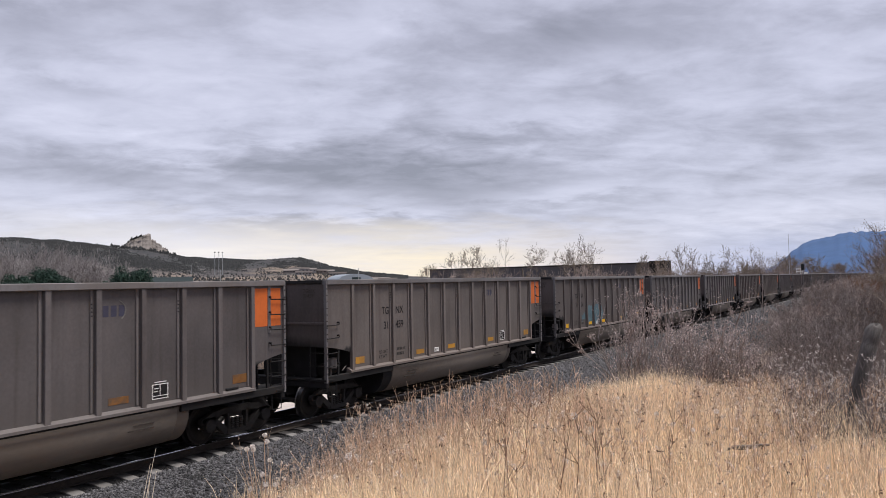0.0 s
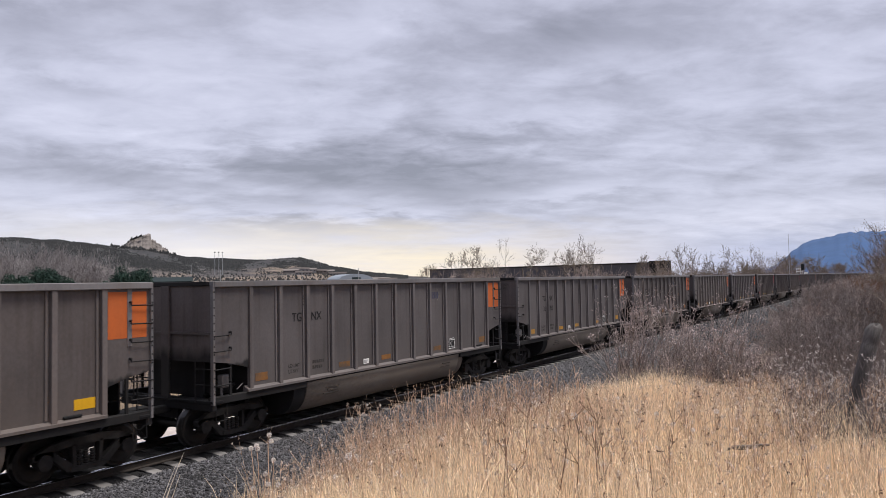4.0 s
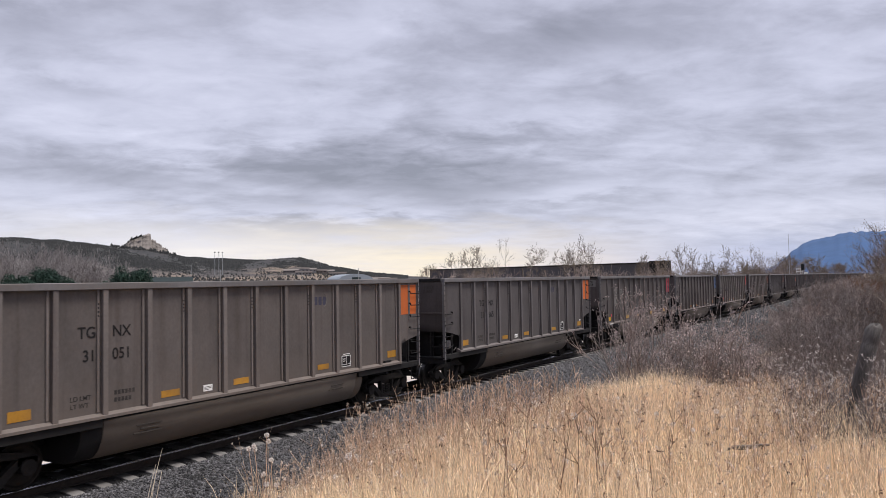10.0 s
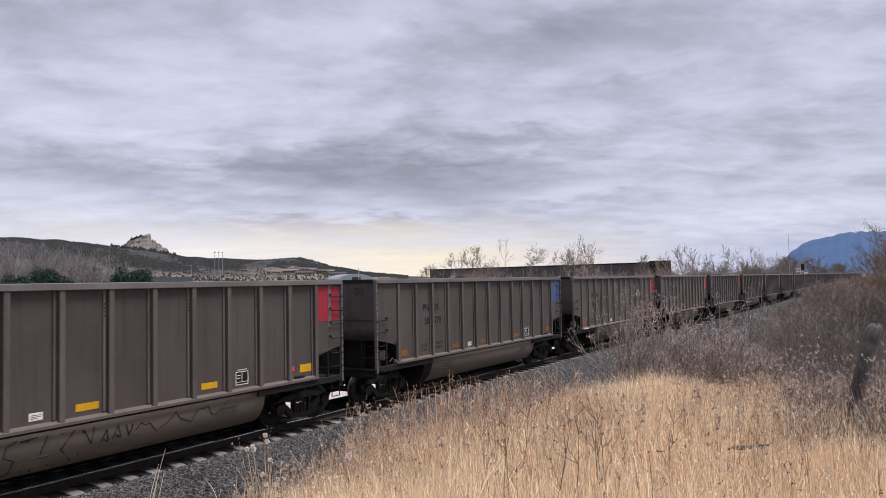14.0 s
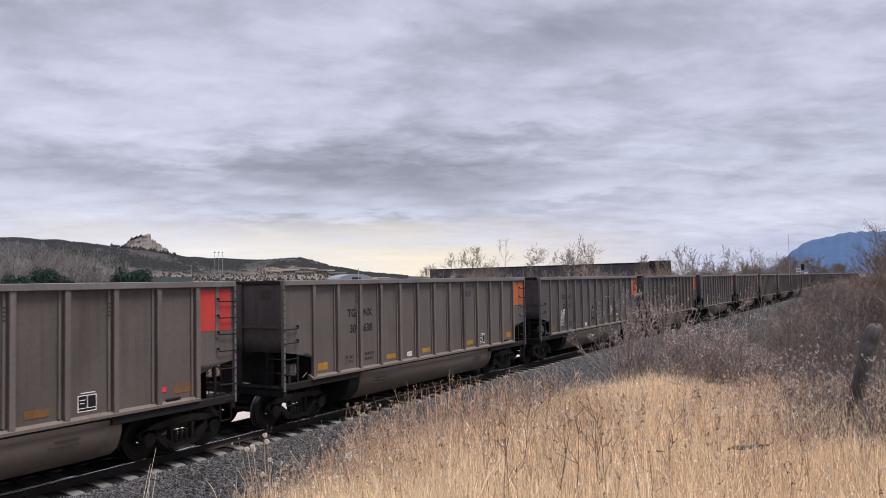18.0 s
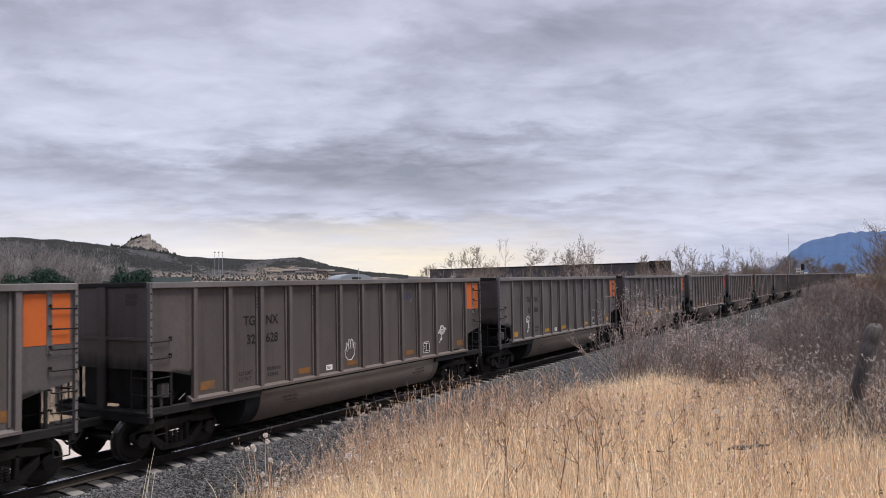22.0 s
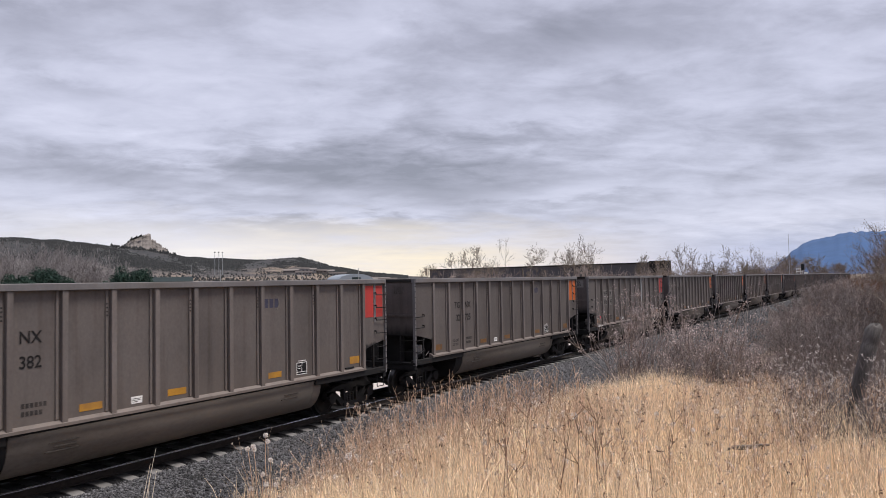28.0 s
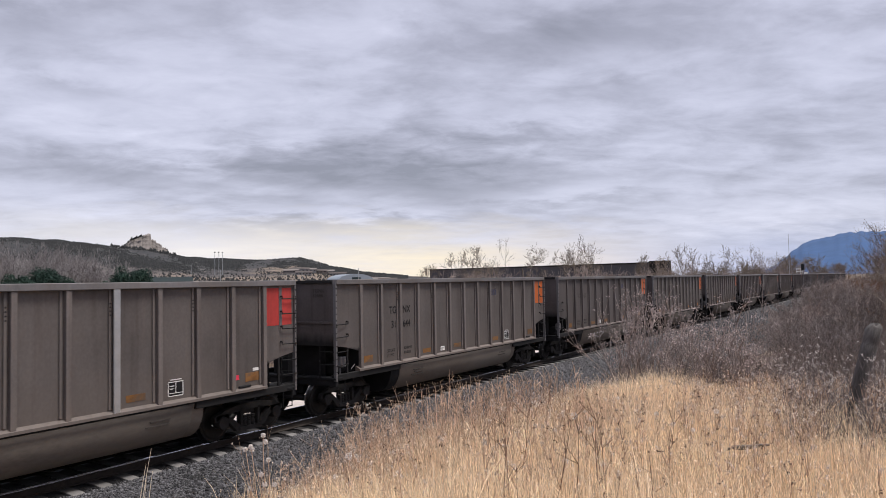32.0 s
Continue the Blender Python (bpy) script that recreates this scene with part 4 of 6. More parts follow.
TALL = [[(0.35, 1.0), (0.05, 0.9), (0.0, 0.6), (0.3, 0.45), (0.28, 0.08), (0.0, 0.0)], [(0.45, 0.95), (0.95, 1.0)], [(0.70, 0.97), (0.66, 0.02)], [(0.95, 0.0), (1.1, 0.6), (1.25, 1.0), (1.45, 0.05)], [(1.05, 0.4), (1.4, 0.4)], [(1.65, 0.0), (1.7, 1.0)], [(2.1, 1.0), (1.7, 0.5), (2.2, 0.05)], [(2.35, 0.2), (2.4, 0.95), (2.7, 0.5), (2.75, 1.0)], [(3.05, 0.5), (3.2, 0.85), (3.3, 0.45), (3.1, 0.55)], [(3.45, 0.5), (3.6, 0.9), (3.75, 0.5), (3.55, 0.6)], [(3.9, 0.85), (4.05, 0.5), (4.15, 0.85)]]

# place in the train: marks, number, painted corner; spaced as the panels allow
CARS = {
    -3: ("TG NX", "31 459"), -2: ("TG NX", "31 634"), -1: ("TG NX", ""), 0: ("TG NX", "31 902"), 1: ("TG NX", "30 678"), 2: ("TG NX", "31 051"), 3: ("TG NX", "31 665"),
    4: ("ND YX", "96 50 59"), 5: ("PN JX", "50 770"), 6: ("DL RX", "60 306"), 7: ("TG NX", "30 638"), 8: ("TG NX", "32 617"), 9: ("TG NX", "32 628"), 10: ("TG NX", "31 668"), 11: ("TG NX", "32 291"),
    12: ("TG NX", "31 382"), 13: ("TG NX", "32 725"), 14: ("WF RX", "966 145"), 15: ("TG NX", "31 644"),
}
PAINT = {4: (CRIMSON, "crimson corner panel"), 5: (BLUE, "faded blue corner panel"), 6: (RED, "bright red corner panel"), 12: (RED, "red-orange corner panel"), 14: (RED, "bright red corner panel")}
FIRST, LAST = -4, 31
SHADE_OF = {-3: "tan", -2: "brown", 1: "brown", 2: "tan", 4: "brown", 5: "brown", 6: "tan", 7: "tan", 9: "brown", 12: "tan", 13: "tan", 14: "tan", 15: "tan", 16: "brown", 17: "tan", 18: "tan", 19: "brown", 20: "tan", 21: "tan", 22: "brown", 24: "tan", 27: "brown", 28: "tan", 30: "tan"}
REFLECT = {-2: BRIGHT, 4: BRIGHT, 11: BRIGHT, -3: YELLOW, 0: YELLOW, 2: YELLOW, 3: YELLOW, 7: YELLOW, 10: YELLOW, 12: YELLOW}


def build_train():
    car = build_car()
    cars = {}
    for n in range(FIRST, LAST + 1):
        one = car if n == FIRST else copy_thing(car, pose(0, 0, 0))
        cars[n] = one
    for n, one in cars.items():
        mat, words = PAINT.get(n, (ORANGE, "orange corner panel"))
        end_panel(one, mat, words)
        shade_car(one, SHADE_OF.get(n, "grey"))
        strip = REFLECT.get(n, DULL)
        reflectors(one, strip, "bright yellow reflector strip" if strip == BRIGHT else "dust-covered orange reflector strip" if strip == DULL else "faded yellow reflector strip")
        label = "grey-brown ribbed coal gondola with %s" % words.replace(" corner panel", " corner paint")
        marks, number = CARS.get(n, ("TG NX", ""))
        clear = n in (4, 14)
        for z, line in ((2.72, marks), (2.28, number)):
            xs, al = (3.075, 3.43, 4.37), ("RIGHT", "LEFT", "LEFT")
            for k, word in enumerate(line.split()):
                lettering(word, 0.36 if clear else 0.31, BLACK if n < 16 else FADED, one, xs[k], FACE - 0.005, z, al[k], squeeze=0.92)
                if clear:
                    a = 0.52 if k == 0 else 0.0
                    part("number_patch", boxed(xs[k] - a - 0.02, xs[k] - a + 0.52, FACE - 0.003, FACE + 0.002, z - 0.06, z + 0.32), PATCH, one, "paler painted patch")
        if number:
            for z, line in ((3.42, marks), (3.29, number)):
                words_end = lettering(line.replace(" ", ""), 0.15, BLACK if clear else FADED, one, 0.055, -0.92, z, "LEFT")
                words_end.matrix_basis = pose(0.053, -0.74, z, 90, 0, -90)
        if clear:
            part("number_patch", boxed(0.056, 0.062, -1.32, -0.70, 3.22, 3.58), PATCH, one, "paler painted patch")
        if n in (4, 6, 14):
            part("red_dot", boxed(1.87, 1.99, FACE - 0.006, FACE, 1.58, 1.70), DOT, one, "small bright red square")
            part("label_strip", boxed(1.34, 2.02, -HALF - 0.019, -HALF - 0.015, 1.178, 1.218), WHITE, one, "narrow white label strip")
        if n in (4, 6, 14):
            part("red_dot", boxed(12.55, 12.66, FACE - 0.006, FACE, 1.47, 1.58), DOT, one, "small bright red square")
        if n in (3, 14):
            part("white_plate", boxed(13.12, 13.34, FACE - 0.006, FACE, 1.63, 1.70), WHITE, one, "small white data plate")
        if n == 14:
            part("new_rib", rounded(RIBS[8] - 0.085, RIBS[8] + 0.062, -HALF - 0.012, -HALF + 0.02, 1.2, TOP - 0.13, 0.006), GALV, one, "bright replacement rib")
        if n not in (4, 5, 6, 14):
            # a faded round-ended emblem, plain shapes only
            for i in range(3):
                part("faded_emblem", boxed(9.50 + i * 0.18, 9.63 + i * 0.18, FACE - 0.003, FACE, 3.10, 3.32), LOGO, one)
            bm = bmesh.new()
            last = None
            for k in range(8):
                a = radians(-50 + k * 16)
                p = (9.75 + 0.26 * math.cos(a), FACE - 0.002, 3.22 + 0.22 * math.sin(a))
                if last:
                    rod(bm, last, p, 0.012, n=4)
                last = p
            part("faded_emblem", bm, PATCH, one)
        tagged(one, label, "train car", "coal cars of the train")
    scrawl(cars[8], CHALK, TRI, 2.48, 1.68, 0.62, "white spray-painted triangle and letters")
    scrawl(cars[8], BLACK, LOOP, 6.58, 1.50, 0.80, "black spray-painted pear shape", thick=0.022)
    scrawl(cars[8], CHALK, FLAG, 9.50, 1.62, 0.56, "white spray-painted zigzag")
    scrawl(cars[9], CHALK, MITT, 6.55, 1.52, 0.58, "white spray-painted looped oval")
    scrawl(cars[9], CHALK, BLOOM, 11.62, 1.68, 0.5, "white spray-painted flower")
    scrawl(cars[10], CHALK, STEM, 2.62, 1.60, 0.55, "white spray-painted drooping flower")
    scrawl(cars[11], CHALK, BLOB, 2.52, 1.54, 0.5, "white spray-painted blobs")
    scrawl(cars[16], CHALK, [[(0, 0), (0.3, 0.35), (0.6, 0), (0.9, 0.35), (1.2, 0.05), (1.5, 0.35), (1.8, 0)], [(2, 0), (2.1, 0.35), (2.5, 0.3), (2.3, 0), (2.8, 0.3)]], 4.3, 0.62, 0.8, "white spray-painted scribble on the tub", None)
    scrawl(cars[4], STENCIL, TALL, 5.3, 0.42, 0.62, "dark spray-painted scribble on the tub", None, 0.02)
    scrawl(cars[4], STENCIL, [[(k * 0.11, 0.12 * math.sin(k * 0.9) + 0.05 * math.sin(k * 2.3) + 0.006 * k) for k in range(24)]], 7.95, 0.80, 1.0, "thin dark spray-painted wavy line on the tub", None, 0.012)
    for x0, x1, z0, z1 in ((3.62, 4.12, 1.52, 2.10), (4.40, 5.14, 1.36, 2.34), (5.42, 6.16, 1.36, 2.40), (6.44, 6.95, 1.60, 2.06)):
        # each bay sprayed nearly to its ribs, ragged above
        bm = bmesh.new()
        k = 9
        top = [(x1 - (x1 - x0) * i / k, z1 - (0.30 if x1 - x0 < 0.6 else 0.10) * random.random()) for i in range(k + 1)]
        low = [(x0 + (x1 - x0) * i / k, z0 + (0.22 if x1 - x0 < 0.6 else 0.04) * random.random()) for i in range(k + 1)]
        prism(bm, low + top, "y", FACE - 0.003, FACE)
        part("graffiti", bm, TEAL, cars[-2], "faded teal spray paint")
    for x in (5.28, 6.30):
        part("graffiti", boxed(x - 0.056, x + 0.056, -HALF - 0.003, -HALF, 1.45, 2.25), TEAL, cars[-2], "faded teal spray paint")
    return cars


# the train runs all but evenly: seconds and metres behind an even pace
DRIFT = [(0, 0.0), (6, 0.02), (13, 0.07), (22, 0.06), (22.8, 0.08), (23, 0.30), (23.2, 0.08), (25, 0.02), (28, -0.08), (32, -0.12)]


def front_of(n, t):
    return 10.147 + PITCH_CAR * n - SPEED * (t - 6.0) + float(np.interp(t, [a for a, _ in DRIFT], [b for _, b in DRIFT]))


# ---- distance ----


def polar(az, d, z=0.0):
    return Vector((d * math.cos(radians(az)), d * math.sin(radians(az)), z))


SKYLINE = [(20, 0.0), (26, 0.001), (31.4, 0.0045), (34.5, 0.0085), (36.6, 0.0130), (38.8, 0.0200), (39.8, 0.0270), (41.0, 0.0325), (42.7, 0.0295), (44.7, 0.0285), (48.4, 0.0325), (49.9, 0.036), (51.3, 0.042), (53.6, 0.0455), (57.0, 0.0530), (60.4, 0.0550), (66, 0.05), (80, 0.03)]


def hill_height(az, d):
    crest = np.interp(az, [a for a, _ in SKYLINE], [s for _, s in SKYLINE])
    crest = crest + 0.0010 * lumps(az * 1.1, az * 0.0, 5, 4)
    top = crest * 1000 + 3.7
    rise = 0.20 * smooth((d - 260) / 380) + 0.80 * smooth((d - 560) / 440) ** 1.25
    fall = 1 - 0.9 * smooth((d - 1010) / 700)
    z = top * rise * fall
    z = z + 1.3 * lumps(az * 0.8, d / 90, 3, 2) * smooth((d - 640) / 250) * (1 - 0.75 * smooth((d - 940) / 50)) * np.clip(crest / 0.03, 0, 1)
    return z - 1.6 + 1.6 * smooth((d - 260) / 60)


def build_hills():
    az, d = np.linspace(14, 84, 300), np.concatenate([np.linspace(240, 560, 22), np.linspace(580, 1080, 44), np.linspace(1130, 1750, 10)])
    aa, dd = np.meshgrid(az, d)
    z = hill_height(aa, dd) - 2.5 * smooth((aa - 80) / 4)
    v = np.stack([dd * np.cos(np.radians(aa)), dd * np.sin(np.radians(aa)), z], -1).reshape(-1, 3)
    n = len(az)
    i = (np.arange(len(d) - 1)[:, None] * n + np.arange(n - 1)[None]).ravel()
    f = np.stack([i, i + 1, i + n + 1, i + n], -1)
    me = cloud_mesh("hillside", v, f, HILLSIDE)
    me.shade_smooth()
    tagged(new("hillside", me), "scrubby brown hills with tan fields at their foot", "hill", kind="structure")


def cone_trees(name, spots, heights, mat, label, seed, width=0.23, layers=3):
    """Many small far evergreens as stacked ragged cones, one mesh."""
    rng = np.random.default_rng(seed)
    p, h = np.asarray(spots, float), np.asarray(heights, float)[:, None]
    n, k = len(p), 6
    verts, faces = [], []
    ring = np.array([(i, (i + 1) % k, k) for i in range(k)])
    for l in range(layers):
        z0, z1 = p[:, 2:] + h * (0.05 + 0.26 * l), p[:, 2] + h[:, 0] * (0.62 + 0.25 * l)
        a = np.arange(k)[None] * 2 * math.pi / k + rng.random((n, 1)) * 6
        r = h * width * (1 - 0.27 * l) * (0.65 + 0.6 * rng.random((n, k)))
        foot = np.stack([p[:, :1] + r * np.cos(a), p[:, 1:2] + r * np.sin(a), z0 + rng.random((n, k)) * h * 0.08], -1)
        tip = np.stack([p[:, 0] + rng.normal(size=n) * h[:, 0] * 0.02, p[:, 1], z1], -1)[:, None]
        verts.append(np.concatenate([foot, tip], 1).reshape(-1, 3))
        faces.append(((np.arange(n) + l * n)[:, None, None] * (k + 1) + ring[None]).reshape(-1, 3))
    faces = np.concatenate(faces)
    ob = new(name, cloud_mesh(name, np.concatenate(verts), faces, mat))
    return tagged(ob, label, "trees", kind="stuff")


def build_far_pines():
    rng = np.random.default_rng(8)
    n = 420000
    a, d = rng.uniform(33, 66, n), rng.uniform(430, 1030, n)
    dense = 0.02 + 0.98 * smooth((d - 700) / 110)
    dense = np.where((a > 49.5) & (a < 53.5) & (d > 850) & (d < 950), dense * 0.5, dense)
    dense = np.where(a < 36.5, dense * 0.4, dense)
    clump = np.clip(0.50 + 1.5 * lumps(a * 0.37 + d / 310, d / 130 - a * 0.21, 9, 5), 0, 1)
    keep = rng.random(n) < dense * (0.02 + 0.98 * clump ** 1.2) * 0.75
    a, d = a[keep][:90000], d[keep][:90000]
    p = np.stack([d * np.cos(np.radians(a)), d * np.sin(np.radians(a)), hill_height(a, d) - 0.3], -1)
    spots, hs = p, rng.uniform(0.8, 1.7, len(p)) + 2.2 * rng.random(len(p)) ** 7
    cone_trees("hill_pines", spots, hs, FARPINE, "dark pines and junipers scattered over the hills", 5, 0.5, 1)
    spots, hs = [], []
    for _ in range(1100):
        a, d = rng.uniform(36, 56), rng.uniform(300, 720)
        p = polar(a, d)
        spots.append((p.x, p.y, float(hill_height(np.array(a), np.array(d))) - 0.2))
        hs.append(rng.uniform(1.0, 2.8))
    cone_trees("field_shrubs", spots, hs, FARPINE, "low dark shrubs dotted over the tan field", 6, 0.45, 2)


def build_butte():
    """A stepped sandstone outcrop on the hill's crest: strata set back one over the other, cracked and worn."""
    rng = np.random.default_rng(3)
    u = np.linspace(-38, 27, 70)
    top = np.interp(u, [-38, -34, -28, -24, -19, -14, -10, -6, -5, 2.5, 3.5, 8, 9, 15, 16, 22, 23, 27], [41, 45, 49, 54, 58.5, 60, 62, 63, 65, 66, 59, 57.5, 55, 53, 50, 48, 43, 40])
    top = np.round(top / 1.2) * 1.2 + rng.normal(0, 0.35, len(u))
    foot = 40 - 0.1 * u
    rows = []
    levels = np.linspace(0, 1, 16)
    crack = 1.2 * np.sin(u * 0.5 + 0.9 * np.sin(u * 0.37)) + 0.4 * np.sin(u * 1.7) + rng.normal(0, 0.5, len(u))
    for k, l in enumerate(levels):
        z = foot + (top - foot) * l
        ledge = np.floor(l * 5) * 3.6 + 2.5 * l
        deep = ledge + crack * (0.4 + 0.6 * (k % 3 > 0)) + rng.normal(0, 0.4, len(u)) - 10 * (1 - l) ** 2
        rows.append(np.stack([u, deep, z], -1))
    rows.append(np.stack([u, np.full_like(u, 30.0), top - 2], -1))
    rows.append(np.stack([u, np.full_like(u, 42.0), foot], -1))
    n, m = len(u), len(rows)
    i = (np.arange(m - 1)[:, None] * n + np.arange(n - 1)[None]).ravel()
    ob = new("rock_butte", cloud_mesh("rock_butte", np.concatenate(rows), np.stack([i, i + 1, i + n + 1, i + n], -1), ROCK))
    p = polar(51.45, 962)
    ob.matrix_basis = pose(p.x, p.y, 0, 0, 0, 51.15 - 90)
    tagged(ob, "pale stepped sandstone outcrop on the crest of the hill", "rock")
    spots, hs = [], []
    for _ in range(110):
        s = rng.uniform(-40, -7) if rng.random() < 0.45 else rng.uniform(-36, 30)
        on_top = s < -7 and rng.random() < 0.5
        d = 974 if on_top else rng.uniform(925, 950)
        q = polar(51.45 - math.degrees(s / d), d)
        z = float(np.interp(s, u, top)) - 1.5 if on_top else float(hill_height(np.array(51.45 - math.degrees(s / d)), np.array(d))) + 1.0
        spots.append((q.x, q.y, z))
        hs.append(rng.uniform(2.4, 4.6))
    cone_trees("butte_pines", spots, hs, FARPINE, "dark pines clinging to the sandstone outcrop", 15, 0.42, 2)


def build_mountain():
    prof = [(-14, 0.030), (-8, 0.040), (-3, 0.045), (0.0, 0.0475), (1.2, 0.0485), (2.6, 0.0480), (3.3, 0.0445), (4.0, 0.0425), (4.8, 0.0395), (5.7, 0.029), (6.4, 0.018), (7.2, 0.008), (9, 0.002), (16, 0.001)]
    az = np.linspace(-14, 16, 160)
    s = np.interp(az, [a for a, _ in prof], [b for _, b in prof]) + 0.0006 * np.sin(az * 9) + 0.0004 * np.sin(az * 23)
    rows = []
    for k, (d, m) in enumerate(((3300, 0.0), (3600, 0.35), (3850, 0.62), (4100, 0.85), (4300, 1.0), (4500, 0.6))):
        z = s * m * 4300 + 14 * rough(az * 1.2, np.full_like(az, k * 2.0), 1.1) * (0 < m < 1) * np.clip(s / 0.05, 0, 1)
        rows.append(np.stack([d * np.cos(np.radians(az)), d * np.sin(np.radians(az)), z], -1))
    n = len(az)
    i = (np.arange(5)[:, None] * n + np.arange(n - 1)[None]).ravel()
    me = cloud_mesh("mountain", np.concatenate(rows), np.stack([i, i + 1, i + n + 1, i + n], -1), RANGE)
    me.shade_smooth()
    tagged(new("mountain", me), "mountain far behind the line, its haze painted in blue", "mountain", kind="structure")


def build_buildings():
    # long dark warehouse behind the trees
    a, b = polar(31.35, 372), polar(15.2, 292)
    along = (b - a).normalized()
    back = Vector((-along.y, along.x, 0))
    if back.dot(a) < 0:
        back = -back
    turn = math.degrees(math.atan2(along.y, along.x))
    hall = tagged(new("warehouse"), "long dark grey flat-roofed warehouse with a raised end block", "building")
    hall.matrix_basis = pose(a.x, a.y, -1.3, 0, 0, turn)
    w = (b - a).length
    s = 1 if (Matrix.Rotation(radians(turn), 3, "Z") @ Vector((0, 1, 0))).dot(back) > 0 else -1
    def deep(p, q):
        return min(s * p, s * q), max(s * p, s * q)
    part("wall", boxed(0, w, *deep(0, 6), 0, 9.9), WALL, hall)
    part("parapet", boxed(-0.2, w + 0.2, *deep(-0.3, 6), 9.9, 10.4), SILL, hall)
    part("end_block", boxed(w + 0.3, w + 7, *deep(-1, 3), 0, 10.8), SILL, hall)
    for i in range(8):
        part("pilaster", boxed(6 + i * (w - 12) / 7 - 0.4, 6 + i * (w - 12) / 7 + 0.4, *deep(-0.35, 0), 0, 9.9), WALL, hall)
    for i in range(7):
        x = 12 + i * (w - 24) / 6
        part("loading_door", boxed(x - 2, x + 2, *deep(-0.12, 0), 0, 4.4), PALE, hall)

    def trailer(az, d, w, h, label):
        p = polar(az, d)
        ob = tagged(new("parked_trailer"), label, "trailer")
        ob.matrix_basis = pose(p.x, p.y, -1.15, 0, 0, turn)
        part("box", rounded(-w / 2, w / 2, -1.25, 1.25, 1.1, 1.1 + h, 0.05), PALE, ob)
        for x in (-w / 2 + 1.2, -w / 2 + 2.4, w / 2 - 2):
            bm = bmesh.new()
            rod(bm, (x, -1.1, 0.5), (x, 1.1, 0.5), 0.5, n=12)
            part("axle", bm, GRIMY, ob)
    trailer(20.4, 240, 12, 3.2, "white box trailer parked beyond the trees")
    trailer(17.9, 235, 13, 3.2, "white box trailer parked beyond the trees")
    trailer(22.8, 250, 8, 3.1, "white box trailer parked beyond the trees")

    # arched metal shed
    p = polar(37.3, 420)
    shed = tagged(new("arched_shed"), "grey sheet-metal shed with an arched roof", "building")
    shed.matrix_basis = pose(p.x, p.y, 2.2, 0, 0, 37.3 + 25)
    bm = bmesh.new()
    prism(bm, [(-10.5, 0)] + [(-10.5 * math.cos(math.pi * k / 12), 2.2 + 3.6 * math.sin(math.pi * k / 12)) for k in range(13)] + [(10.5, 0)], "x", -8, 8)
    part("shell", bm, ROOF, shed)
    part("end_door", boxed(-8.15, -8.0, -2.5, 2.5, 0, 4.0), GREENROOF, shed)

    def block(name, az, d, w, dp, h, roof_h, wall, roof, label, face=100, nwin=6, up=0.0):
        p = polar(az, d)
        ob = tagged(new(name), label, "building")
        ob.matrix_basis = pose(p.x, p.y, float(hill_height(az, d)) - 0.6 + up, 0, 0, az + face - 10)
        part("wall", boxed(-w / 2, w / 2, -dp / 2, dp / 2, 0, h), wall, ob)
        bm = bmesh.new()
        prism(bm, [(-dp / 2 - 0.5, h), (dp / 2 + 0.5, h), (0, h + roof_h)], "x", -w / 2 - 0.5, w / 2 + 0.5)
        part("roof", bm, roof, ob)
        for i in range(nwin):
            x = -w / 2 + (i + 0.5) * w / nwin
            for s in (-1, 1):
                win = part("window", boxed(x - w / nwin * 0.25, x + w / nwin * 0.25, min(s * dp / 2, s * (dp / 2 + 0.06)), max(s * dp / 2, s * (dp / 2 + 0.06)), h * 0.45, h * 0.72), GLASS, ob)
    block("green_house", 50.0, 300, 15, 9, 2.4, 1.6, GREENROOF, GREENROOF, "low house with a dark green roof", nwin=5, up=3.2 - float(hill_height(50.0, 300)))
    for i, (az, d, w, h) in enumerate(((41.6, 720, 14, 2.6), (41.0, 730, 18, 3.0), (40.4, 735, 16, 3.2), (39.7, 740, 18, 2.8), (39.0, 745, 14, 3.4), (38.2, 740, 16, 3.0), (36.9, 700, 16, 3.0), (35.9, 640, 14, 3), (35.2, 620, 18, 3), (34.5, 600, 14, 3), (33.4, 560, 12, 2.5), (40.7, 690, 14, 2.6))):
        block("far_house", az, d, w, 12, h, 1.6, PALE if i % 3 else ROCK, HILL if i % 2 else ROCK, "small pale building far off at the foot of the hill", nwin=5)


def mast(name, az, d, z0, z1, r, label, category, cross=0.0, lamp=False):
    p = polar(az, d)
    ob = tagged(new(name), label, category)
    ob.matrix_basis = pose(p.x, p.y, z0, 0, 0, az)
    bm = bmesh.new()
    rod(bm, (0, 0, 0), (0, 0, z1 - z0), r, r * 0.6, 8)
    part("pole", bm, GALV, ob)
    if lamp:
        part("lamp_cluster", rounded(-0.3, 0.3, -0.7, 0.7, z1 - z0 - 0.2, z1 - z0 + 0.7, 0.1), PALE, ob)
    if cross:
        part("crossarm", boxed(-0.1, 0.1, -cross, cross, z1 - z0 - 0.8, z1 - z0 - 0.55), BARK, ob)


